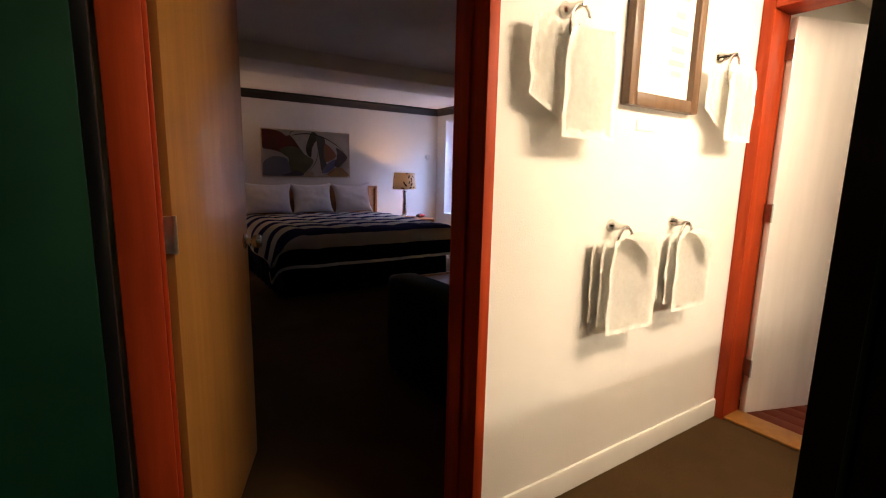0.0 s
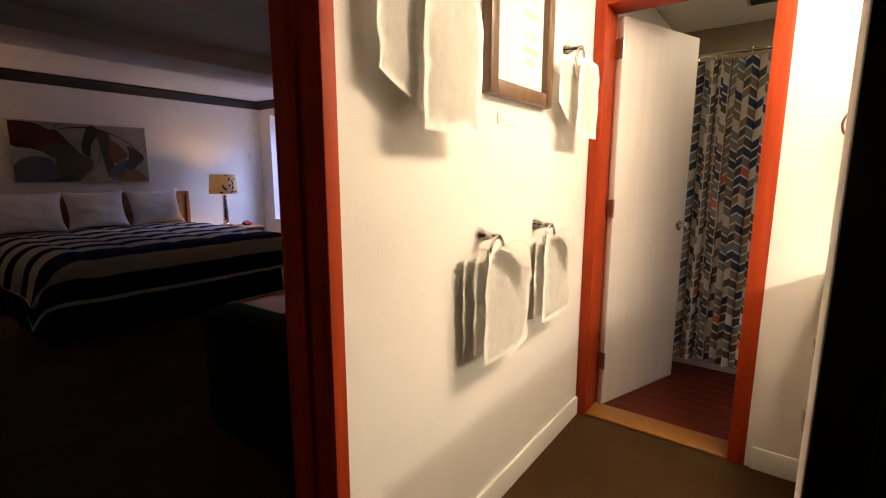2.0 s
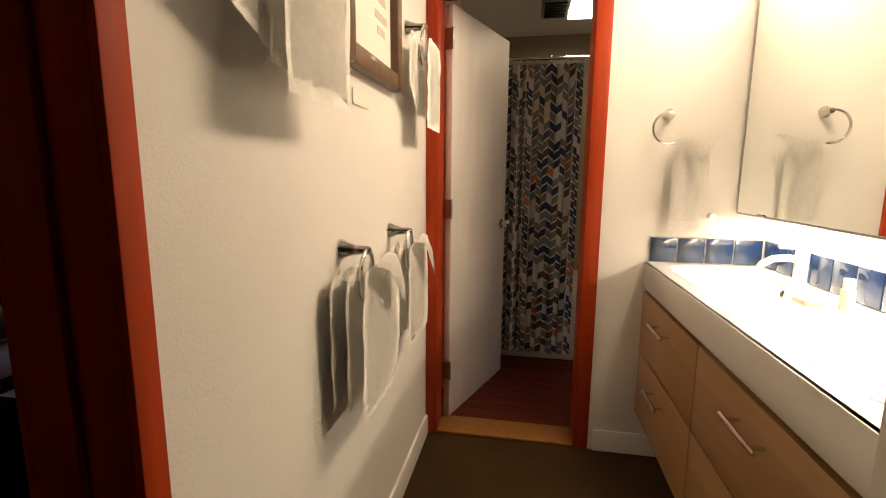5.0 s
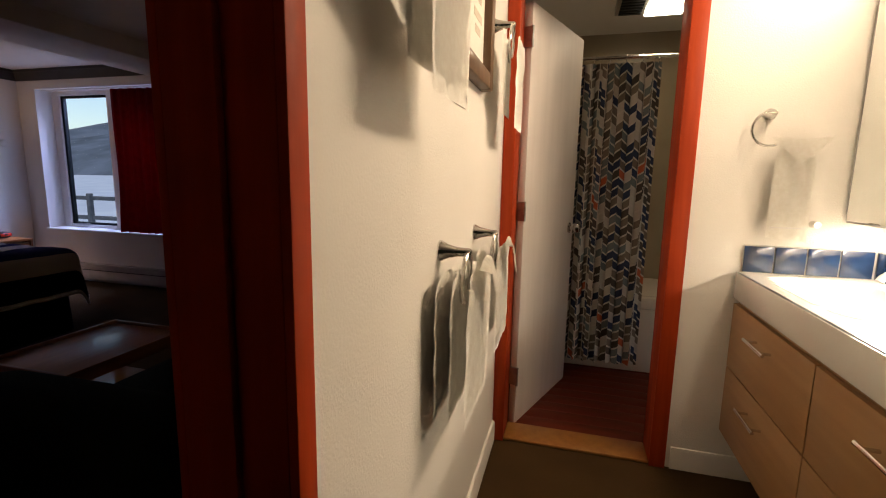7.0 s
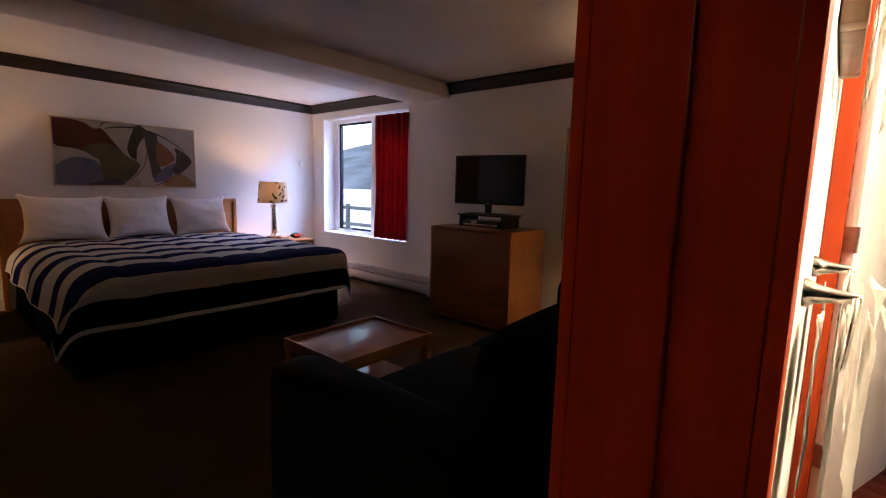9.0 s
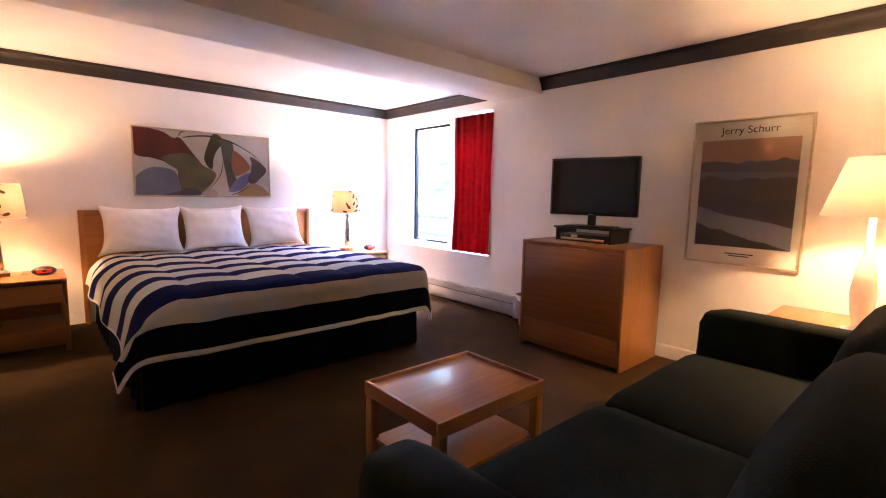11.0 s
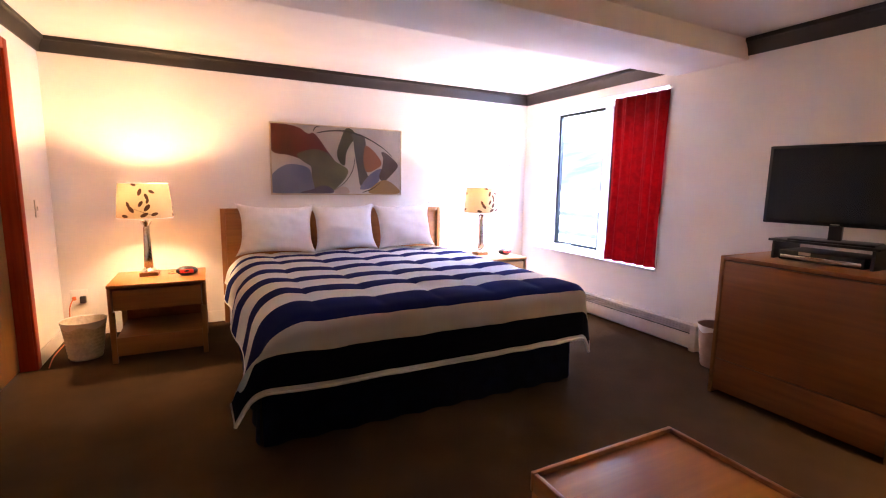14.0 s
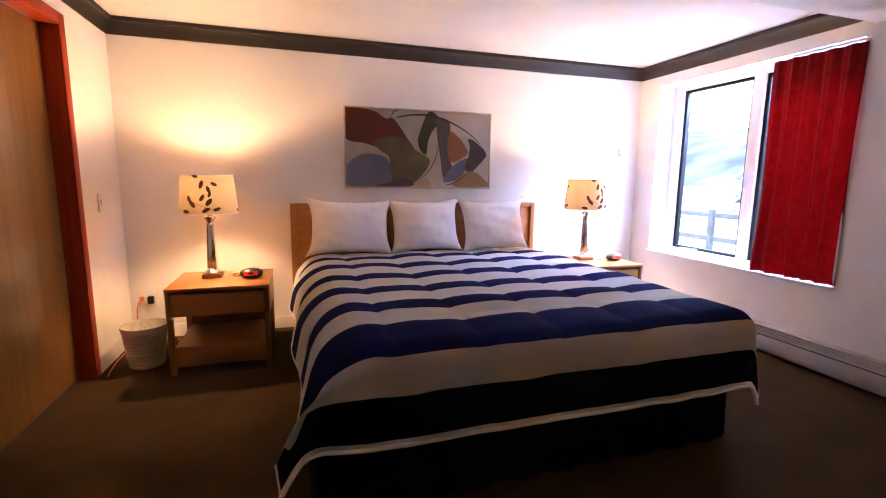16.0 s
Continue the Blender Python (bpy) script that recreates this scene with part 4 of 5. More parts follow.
def comforter(u, v):
    t = QY1 - v * QLEN
    qx0 = QX0 + 0.13 * v * v
    side_w = 0.36 + 0.19 * v ** 1.3
    wide = (QX1 - qx0) + side_w + SIDE_E
    s = qx0 - side_w + u * wide
    a = max(0, qx0 - s, s - QX1)
    b = max(0, QY0 - t)
    sx = -1 if s < qx0 else 1
    d = math.hypot(a * (1 - 0.20 * min(1, b / 0.25)), b) if s < qx0 else math.hypot(a, b)
    x, y = min(max(s, qx0), QX1), max(t, QY0)
    z = 0.648 - 0.012 * max(0, 1 - (QY1 - y) / 0.5)
    # quilting: stitched squares, puffed between the seams
    qx, qy = (s + 10.05) / 0.335 % 1, (t + 10.07) / 0.335 % 1
    pad = (math.sin(math.pi * qx) * math.sin(math.pi * qy)) ** 0.5
    z += 0.019 * (pad - 0.5) * max(0.15, 1 - d / 0.22) + 0.012 * noise.noise((s * 2.2, t * 2.2, 3)) + 0.004 * noise.noise((s * 9, t * 9, 5))
    if d > 0:
        west = s < qx0
        f = min(1, a / d) if west else 0
        out, down = bend(d, 0.10 + 0.12 * f, 1.47 - 0.12 * f)
        k = min(1, d / 0.3)
        wave = (0.014 * math.sin(t * 9 + 1.3) if a > b else 0.007 * math.sin(s * 6 + 0.4)) * k
        wave += 0.012 * noise.noise((s * 3, t * 3, 9)) * k + 0.006 * pad * k
        ox, oy = (a / d) * (out + wave), (b / d) * (out + wave)
        if west and b:
            # at this corner the foot's face runs on past the bed as a loose wing
            w = min(1, b / 0.22)
            w = w * w * (3 - 2 * w)
            wing = 0.50 * (1 - math.exp(-a / 0.36))
            face = (bend(b)[0] + wave) * (1 - 0.5 * a) + 0.025 * math.sin(a * 14)
            ox, oy = ox + (wing - ox) * w, oy + (face - oy) * w
        x += sx * ox
        y -= oy
        z -= down
    return (x, y, max(z, 0.05))


quilt = thing("comforter", -0.33, 4.4, 0.6, "quilted comforter in navy and white stripes spread over the bed", "comforter")
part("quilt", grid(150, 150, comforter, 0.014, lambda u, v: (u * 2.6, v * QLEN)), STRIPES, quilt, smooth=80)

for line, thick in (([(i / 150, 1) for i in range(151)], 0.009), ([(0, i / 150) for i in range(151)], 0.004), ([(1, i / 150) for i in range(151)], 0.004)):
    bm = bmesh.new()
    rod(bm, [Vector(comforter(*q)) for q in line], thick, 6)
    part("edge_piping", bm, LINEN, quilt, "white piped edge", 80)


def pillow(x, w, seed, turn):
    t = thing("pillow", x, 5.42, 0.66, "plump white pillow leaning on the headboard", "pillow", group="pillows")
    hh = 0.445

    def place(side):
        def f(u, v):
            a, b = u * 2 - 1, v * 2 - 1
            puff = max(0, (1 - a * a) * (1 - b * b)) ** 0.42
            k = 1 - 0.13 * (1 - abs(a) ** 3) * abs(b) + 0.05 * (a * b) ** 4
            kb = 1 - 0.13 * (1 - abs(b) ** 3) * abs(a) + 0.04 * (a * b) ** 4
            wr = 0.016 * noise.noise((a * 1.6 + seed, b * 2.6 + 0.8 * a, side)) + 0.006 * noise.noise((a * 6 + seed, b * 5, side))
            p = Vector((a * w / 2 * kb, side * (0.10 * puff + wr * puff), b * hh / 2 * k))
            p.rotate(Euler((radians(-16), radians(turn), 0)))
            return (x + p.x, 5.435 + p.y, 0.622 + hh / 2 + p.z)
        return f
    bm = grid(26, 22, place(-1))
    b2 = grid(26, 22, place(1))
    me = bpy.data.meshes.new("half")
    b2.to_mesh(me)
    b2.free()
    bm.from_mesh(me)
    bpy.data.meshes.remove(me)
    bmesh.ops.remove_doubles(bm, verts=bm.verts, dist=0.002)
    bmesh.ops.recalc_face_normals(bm, faces=bm.faces)
    part("pillowcase", bm, LINEN, t, smooth=80)


pillow(-0.94, 0.66, 1, 1.5)
pillow(-0.335, 0.60, 5, -1.0)
pillow(0.27, 0.60, 9, -2.0)


def nightstand(cx, group):
    x0, x1, y0, y1 = cx - 0.295, cx + 0.295, 4.87, 5.40
    t = thing("nightstand", cx, 5.12, 0, "oak nightstand with one drawer and a low shelf", "nightstand", group=group)
    part("tabletop", cube(x0 - 0.003, x1 + 0.003, y0 - 0.004, y1, 0.528, 0.55, 0.003), OAK_X, t)
    part("side_panel", cube(x0, x0 + 0.02, y0, y1 - 0.002, 0.36, 0.527, 0.001), OAK_Y_SHADED, t)
    part("side_panel", cube(x1 - 0.02, x1, y0, y1 - 0.002, 0.36, 0.527, 0.001), OAK_Y_SHADED, t)
    part("back_panel", cube(x0 + 0.021, x1 - 0.021, y1 - 0.02, y1 - 0.004, 0.36, 0.527), OAK_X, t)
    part("drawer", cube(x0 + 0.03, x1 - 0.03, y0 + 0.004, y1 - 0.03, 0.372, 0.512, 0.003), OAK_X, t, "oak drawer front")
    for x in (x0, x1 - 0.034):
        for y in (y0 + 0.0005, y1 - 0.04):
            part("leg", cube(x + 0.0005, x + 0.0335, y, y + 0.034, 0, 0.36, 0.003), OAK, t)
    part("shelf", cube(x0 + 0.034, x1 - 0.034, y0 + 0.02, y1 - 0.04, 0.155, 0.18, 0.002), OAK_X, t)
    part("lower_rail", cube(x0 + 0.034, x1 - 0.034, y0 + 0.006, y0 + 0.02, 0.05, 0.18, 0.002), OAK_X, t)
    # added dark sheet standing in for the shade on the wall below the drawer
    part("shade_panel", cube(x0 + 0.034, x1 - 0.034, y1 - 0.035, y1 - 0.02, 0.03, 0.36, 0.002), OAK_Y_SHADED, t)
    return t


NSL, NSR = -1.815, 1.07
nightstand(NSL, "nightstands")
nightstand(NSR, "nightstands")
LEAF = material("brown_leaf_print", (0.10, 0.035, 0.012), 0.8, 0, (0.07, 0.024, 0.008), 20, bump=0)


def bedside_lamp(x, y, z):
    t = thing("table_lamp", x, y, z, "lit table lamp with square chrome column and leaf-patterned cream shade", "lamp", group="bedside lamps")
    part("base", cube(x - 0.06, x + 0.06, y - 0.06, y + 0.06, z, z + 0.028, 0.003), OAK_X, t, "square wooden base")
    part("foot", lathe(((0.052, 0.028), (0.052, 0.036), (0.042, 0.050), (0.030, 0.058), (0.030, 0.066)), x, y, z, 28), CHROME, t, "stepped chrome foot")
    bm = bmesh.new()
    c = bmesh.ops.create_cone(bm, segments=4, radius1=0.042, radius2=0.026, depth=0.30, cap_ends=True)["verts"]
    bmesh.ops.rotate(bm, matrix=Matrix.Rotation(radians(45), 3, "Z"), verts=c)
    bmesh.ops.translate(bm, vec=(x, y, z + 0.216), verts=c)
    bmesh.ops.bevel(bm, geom=bm.edges[:], offset=0.003, segments=2, profile=0.5, affect="EDGES")
    part("column", bm, CHROME, t, "tapered square metal column")
    part("collar", lathe(((0.020, 0.366), (0.022, 0.374), (0.036, 0.400), (0.038, 0.408), (0.014, 0.412), (0.012, 0.46)), x, y, z, 28), CHROME, t)
    r0, r1, z0, z1 = 0.180, 0.158, z + 0.435, z + 0.685
    bm = grid(48, 3, lambda u, v: (x + (r0 + (r1 - r0) * v) * math.cos(2 * math.pi * u), y + (r0 + (r1 - r0) * v) * math.sin(2 * math.pi * u), z0 + (z1 - z0) * v))
    bmesh.ops.remove_doubles(bm, verts=bm.verts, dist=0.0005)
    shade = part("shade", bm, SHADE, t, "cream cloth shade with brown leaves", 60)
    for zz, r in ((z0, r0), (z1, r1)):
        bm = bmesh.new()
        rod(bm, [(x + r * math.cos(i * 0.1745), y + r * math.sin(i * 0.1745), zz) for i in range(37)], 0.003, 6)
        part("rim", bm, LINEN, shade)
    for k in range(3):
        mid = -1.75 + k * 2.094
        bm = bmesh.new()

        def on(a, h):
            r = r0 + (r1 - r0) * h + 0.0016
            return (x + r * math.cos(mid + a / r0), y + r * math.sin(mid + a / r0), z0 + (z1 - z0) * h)
        for sx, sy, ang, ln in ((0.02, 0.06, 0.5, 0.055), (0.045, 0.22, 0.9, 0.06), (-0.02, 0.18, 2.3, 0.06), (-0.05, 0.30, 2.0, 0.05), (0.01, 0.34, 1.0, 0.05), (-0.06, 0.06, 3.0, 0.05), (0.085, 0.10, 0.3, 0.05), (0.03, 0.86, -1.9, 0.055), (0.055, 0.72, -1.2, 0.05), (0.08, 0.80, -0.4, 0.045), (0.0, 0.94, 2.9, 0.04), (0.075, 0.58, -1.9, 0.04)):
            hv = z1 - z0
            pts = []
            for i in range(12):
                f = i / 12 * 2 * math.pi
                lx, ly = ln * 0.5 * (1 + math.cos(f)), ln * 0.24 * math.sin(f)
                pts.append(bm.verts.new(on(sx + lx * math.cos(ang) - ly * math.sin(ang), sy + (lx * math.sin(ang) + ly * math.cos(ang)) / hv)))
            bm.faces.new(pts)
        for a in range(10):
            q = [bm.verts.new(on(-0.075 + 0.018 * a + dx, 0.36 - 0.028 * a + dh)) for dx, dh in ((0, 0), (0.018, -0.028), (0.018, -0.018), (0, 0.010))]
            bm.faces.new(q)
        part("leaf_print", bm, LEAF, shade)


bedside_lamp(-1.89, 5.2, 0.55)
bedside_lamp(1.02, 5.2, 0.55)


def clock_radio(x, y):
    t = thing("clock_radio", x, y, 0.55, "small oval black clock radio with red display on the nightstand", "clock", group="clock radios")
    bm = bmesh.new()
    q = bmesh.ops.create_uvsphere(bm, u_segments=24, v_segments=14, radius=1)["verts"]
    bmesh.ops.scale(bm, vec=(0.075, 0.05, 0.034), verts=q)
    bmesh.ops.translate(bm, vec=(x, y, 0.585), verts=q)
    part("case", bm, BLACK, t, smooth=80)
    bm = cube(-0.045, 0.045, -0.003, 0.003, -0.014, 0.014, 0.002)
    bmesh.ops.transform(bm, matrix=pose(x, y - 0.045, 0.588, -12, 0, 0), verts=bm.verts)
    part("display", bm, LED, t, "dim red display")
    bm = bmesh.new()
    rod(bm, curve_points([(x - 0.06, y + 0.02, 0.57), (x - 0.11, y + 0.05, 0.556), (x - 0.13, y + 0.12, 0.554), (x - 0.10, y + 0.18, 0.554)], 5, False), 0.002, 6)
    part("cord", bm, BLACK, t)


clock_radio(-1.64, 5.10)
clock_radio(1.245, 5.08)


def wastebasket(x, y, mat, label, h=0.27):
    t = thing("wastebasket", x, y, 0, label, "bin")
    prof = [(0.095, 0.001)]
    for i in range(22):
        prof.append((0.097 + 0.033 * i / 22 + (0.004 if i % 2 else 0), 0.006 + (h - 0.006) * i / 22))
    prof += [(0.134, h), (0.128, h), (0.092, 0.02)]
    part("basket", lathe(prof, x, y, 0, 32), mat, t)
    bm = grid(40, 2, lambda u, v: (x + (0.1375 - 0.006 * v) * math.cos(6.2832 * u), y + (0.1375 - 0.006 * v) * math.sin(6.2832 * u), h + 0.006 - v * (0.04 + 0.012 * math.sin(u * 31))))
    part("liner", bm, LINEN, t, "white plastic liner over the rim")


wastebasket(-2.30, 5.12, BIN, "white ridged wastebasket with a liner beside the nightstand")
BIN_TAN = material("tan_translucent_bin", (0.42, 0.26, 0.20), 0.5, 0, (0.34, 0.20, 0.15), 20, bump=0.1)
wastebasket(1.74, 3.10, BIN_TAN, "tan ridged wastebasket between heater and dresser", 0.30)

outlet = thing("wall_outlet", -2.43, NORTH, 0.32, "white wall outlet with a plugged-in orange cord", "outlet")
part("cover_plate", cube(-2.485, -2.37, NORTH - 0.006, NORTH - 0.0005, 0.26, 0.38, 0.002), PLASTIC, outlet)
part("adapter", cube(-2.42, -2.38, NORTH - 0.04, NORTH - 0.006, 0.275, 0.33, 0.004), BLACK, outlet, "black plug adapter")
part("plug", cube(-2.47, -2.445, NORTH - 0.035, NORTH - 0.006, 0.30, 0.33, 0.006), ORANGE, outlet, "orange plug")
bm = bmesh.new()
rod(bm, curve_points([(-2.46, NORTH - 0.04, 0.315), (-2.48, NORTH - 0.07, 0.25), (-2.49, NORTH - 0.06, 0.1), (-2.50, NORTH - 0.10, 0.012), (-2.50, 5.2, 0.008), (-2.47, 4.95, 0.008)], 6, False), 0.004, 8)
part("cord", bm, ORANGE, outlet, "orange extension cord")
sw = thing("light_switch", WEST, 5.30, 1.05, "white light switch plate on the wall", "switch")
part("plate", cube(WEST + 0.0005, WEST + 0.007, 5.265, 5.335, 0.99, 1.11, 0.002), PLASTIC, sw)
part("toggle", cube(WEST + 0.007, WEST + 0.014, 5.292, 5.308, 1.035, 1.065, 0.002), PLASTIC, sw)
th = thing("thermostat", 1.713, NORTH, 1.5, "small round white thermostat on the wall", "thermostat")
bm = lathe(((0.04, 0), (0.04, 0.012), (0.03, 0.02), (0.012, 0.022)), 0, 0, 0, 24)
bmesh.ops.transform(bm, matrix=pose(1.713, NORTH - 0.0005, 1.5, 90, 0, 0), verts=bm.verts)
part("dial", bm, PLASTIC, th)

# baseboard heater
heat = thing("baseboard_heater", EAST - 0.04, 4.5, 0.02, "long off-white baseboard heater under the window", "heater")
HY0, HY1 = 3.37, 5.55
part("back_plate", cube(EAST - 0.012, EAST - 0.001, HY0, HY1, 0.02, 0.21, 0.001), HEATER, heat)
part("front_cover", cube(EAST - 0.085, EAST - 0.080, HY0, HY1, 0.05, 0.145, 0.002), HEATER, heat)
part("top_cover", cube(EAST - 0.075, EAST - 0.0125, HY0, HY1, 0.203, 0.212, 0.002), HEATER, heat)
for i in range(3):
    part("louvre", cube(EAST - 0.083, EAST - 0.070, HY0, HY1, 0.152 + i * 0.017, 0.160 + i * 0.017, 0.001), HEATER, heat)
part("end_cap", cube(EAST - 0.09, EAST - 0.0005, HY0 - 0.05, HY0 - 0.001, 0.012, 0.216, 0.004), HEATER, heat)
part("end_cap", cube(EAST - 0.09, EAST - 0.0005, HY1 + 0.001, HY1 + 0.05, 0.012, 0.216, 0.004), HEATER, heat)
part("fin_block", cube(EAST - 0.07, EAST - 0.015, HY0 + 0.01, HY1 - 0.01, 0.06, 0.14), DARK, heat)

# abstract painting over the bed
AX0, AX1, AZ0, AZ1 = -0.953, 0.320, 1.142, 1.795
art = thing("abstract_painting", -0.317, NORTH - 0.015, AZ0, "framed abstract print of red, green, blue and ochre swirls", "picture")
for x0, x1 in ((AX0, AX0 + 0.012), (AX1 - 0.012, AX1)):
    part("frame_side", cube(x0, x1, NORTH - 0.028, NORTH - 0.001, AZ0, AZ1, 0.002), FRAME_GOLD, art)
for z0, z1 in ((AZ0, AZ0 + 0.012), (AZ1 - 0.012, AZ1)):
    part("frame_rail", cube(AX0 + 0.012, AX1 - 0.012, NORTH - 0.0275, NORTH - 0.001, z0, z1, 0.002), FRAME_GOLD, art)
part("sheet", cube(AX0 + 0.011, AX1 - 0.011, NORTH - 0.014, NORTH - 0.002, AZ0 + 0.011, AZ1 - 0.011), material("grey_art_paper", (0.76, 0.72, 0.67), 0.6, bump=0), art)


def wash(name, a, b, scale=3.0):
    return material(name, a, 0.6, 0, b, scale, 5, bump=0, spread=(0.3, 0.7))


art_level = [0]


def paint(outline, mat, smooth=True):
    """A shape of the picture in (0..1, 0..1) from its lower left."""
    art_level[0] += 1
    d = NORTH - 0.0145 - 0.0003 * art_level[0]
    part("painted_shape", patch(outline, lambda a, b: (AX0 + 0.012 + (AX1 - AX0 - 0.024) * min(max(a, 0), 1), d, AZ0 + 0.012 + (AZ1 - AZ0 - 0.024) * min(max(b, 0), 1)), smooth), mat, art)


paint(((0.0, 1.0), (0.10, 1.0), (0.20, 0.96), (0.26, 0.88), (0.30, 0.90), (0.34, 0.83), (0.40, 0.66), (0.46, 0.48), (0.38, 0.44), (0.30, 0.42), (0.22, 0.50), (0.12, 0.56), (0.0, 0.62)), wash("dark_red_wash", (0.26, 0.040, 0.022), (0.10, 0.035, 0.022)))
paint(((0.18, 0.58), (0.30, 0.66), (0.40, 0.62), (0.46, 0.50), (0.56, 0.38), (0.55, 0.26), (0.49, 0.12), (0.42, 0.02), (0.30, 0.02), (0.28, 0.20), (0.29, 0.38), (0.22, 0.48)), wash("olive_wash", (0.26, 0.25, 0.12), (0.13, 0.10, 0.07), 4))
paint(((0.0, 0.26), (0.08, 0.40), (0.16, 0.43), (0.26, 0.38), (0.29, 0.22), (0.28, 0.01), (0.0, 0.01)), wash("slate_blue_wash", (0.18, 0.22, 0.36), (0.32, 0.33, 0.40)))
paint(((0.20, 0.01), (0.28, 0.06), (0.36, 0.12), (0.42, 0.10), (0.44, 0.01)), wash("violet_wash", (0.09, 0.085, 0.17), (0.16, 0.12, 0.13)))
paint(((0.55, 0.99), (0.60, 0.98), (0.63, 0.88), (0.58, 0.74), (0.55, 0.60), (0.54, 0.44), (0.50, 0.48), (0.48, 0.62), (0.51, 0.82)), wash("moss_wash", (0.06, 0.055, 0.03), (0.10, 0.09, 0.05)))
paint(((0.60, 0.92), (0.69, 0.90), (0.71, 0.74), (0.70, 0.55), (0.71, 0.36), (0.74, 0.20), (0.70, 0.10), (0.66, 0.14), (0.64, 0.40), (0.62, 0.62), (0.61, 0.80)), wash("grey_brown_wash", (0.09, 0.085, 0.085), (0.18, 0.16, 0.15)))
paint(((0.66, 0.08), (0.74, 0.30), (0.84, 0.40), (0.82, 0.22), (0.76, 0.10)), wash("cobalt_wash", (0.14, 0.17, 0.40), (0.34, 0.33, 0.38)))
paint(((0.70, 0.72), (0.73, 0.74), (0.80, 0.62), (0.84, 0.48), (0.80, 0.40), (0.72, 0.34), (0.69, 0.50)), wash("orange_wash", (0.50, 0.20, 0.09), (0.38, 0.17, 0.10)))
paint(((0.84, 0.66), (0.90, 0.62), (0.98, 0.46), (0.92, 0.30), (0.86, 0.20), (0.82, 0.28), (0.86, 0.50)), wash("plum_wash", (0.07, 0.05, 0.05), (0.20, 0.16, 0.15)))
paint(((0.74, 0.01), (0.78, 0.14), (0.86, 0.22), (0.94, 0.16), (0.99, 0.01)), wash("ochre_wash", (0.50, 0.32, 0.12), (0.40, 0.28, 0.16)))
paint(((0.46, 0.01), (0.48, 0.10), (0.55, 0.10), (0.57, 0.01)), wash("peach_wash", (0.66, 0.46, 0.32), (0.60, 0.50, 0.42)))
BRUSH = wash("black_brush", (0.030, 0.024, 0.02), (0.05, 0.04, 0.03))


def stroke(points, w):
    pts = curve_points([(a, b, 0) for a, b in points], 6, False)
    up, down = [], []
    for i, p in enumerate(pts):
        d = (pts[min(i + 1, len(pts) - 1)] - pts[max(i - 1, 0)]).normalized()
        k = w * (0.4 + 0.6 * math.sin(math.pi * min(1, i / (len(pts) - 1) + 0.08)))
        up.append((p.x - d.y * k * 0.5, p.y + d.x * k))
        down.append((p.x + d.y * k * 0.5, p.y - d.x * k))
    paint(up + down[::-1], BRUSH, False)


stroke(((0.33, 0.90), (0.42, 0.94), (0.55, 0.95), (0.70, 0.88), (0.84, 0.74), (0.93, 0.60)), 0.012)
stroke(((0.30, 0.92), (0.32, 0.98), (0.35, 0.99)), 0.008)
stroke(((0.62, 0.55), (0.60, 0.36), (0.54, 0.18), (0.46, 0.06)), 0.006)
stroke(((0.68, 0.02), (0.76, 0.08), (0.83, 0.18)), 0.007)
glaze = part("glazing", patch(((AX0 + 0.0125, AZ0 + 0.0125), (AX1 - 0.0125, AZ0 + 0.0125), (AX1 - 0.0125, AZ1 - 0.0125), (AX0 + 0.0125, AZ1 - 0.0125)), lambda a, b: (a, NORTH - 0.0225, b), False), GLAZING, art, "clear glazing")

# poster on the east wall
PY0, PY1, QZ0, QZ1 = 1.15, 1.835, 0.775, 1.755
poster = thing("framed_poster", EAST - 0.01, 1.5, QZ0, "framed landscape poster of dusky hills and a river", "poster")
for y0, y1 in ((PY0, PY0 + 0.012), (PY1 - 0.012, PY1)):
    part("frame_side", cube(EAST - 0.03, EAST - 0.001, y0, y1, QZ0, QZ1, 0.002), FRAME_GOLD, poster)
for z0, z1 in ((QZ0, QZ0 + 0.012), (QZ1 - 0.012, QZ1)):
    part("frame_rail", cube(EAST - 0.0295, EAST - 0.001, PY0 + 0.012, PY1 - 0.012, z0, z1, 0.002), FRAME_GOLD, poster)
part("sheet", cube(EAST - 0.014, EAST - 0.002, PY0 + 0.011, PY1 - 0.011, QZ0 + 0.011, QZ1 - 0.011), PAPER, poster)
level = [0]


def scape(outline, mat, smooth=False):
    """A shape of the landscape, (0..1, 0..1) from its lower left as one faces the wall."""
    level[0] += 1
    d = EAST - 0.0145 - 0.0003 * level[0]
    part("printed_shape", patch(outline, lambda a, b: (d, PY1 - 0.06 - (PY1 - PY0 - 0.12) * min(max(a, 0), 1), QZ0 + 0.125 + 0.72 * min(max(b, 0), 1)), smooth), mat, poster)


def ridge(base, amp, seed, low=0.0):
    return [(0, low)] + [(i / 30, base + amp * noise.noise((i / 30 * 4, seed, 0)) + amp * 0.4 * noise.noise((i / 30 * 11, seed, 2))) for i in range(31)] + [(1, low)]


scape(((0, 0), (1, 0), (1, 1), (0, 1)), wash("dusk_sky_ink", (0.50, 0.27, 0.17), (0.42, 0.26, 0.20), 2))
scape(ridge(0.80, 0.05, 3), wash("far_ridge_ink", (0.20, 0.15, 0.16), (0.15, 0.12, 0.13)))
scape(ridge(0.70, 0.05, 7), wash("mist_ink", (0.27, 0.24, 0.25), (0.20, 0.17, 0.19)))
scape(ridge(0.64, 0.07, 12), wash("mid_hill_ink", (0.10, 0.075, 0.075), (0.14, 0.105, 0.10)))
scape(ridge(0.45, 0.06, 17), wash("near_hill_ink", (0.085, 0.065, 0.065), (0.12, 0.09, 0.085)))
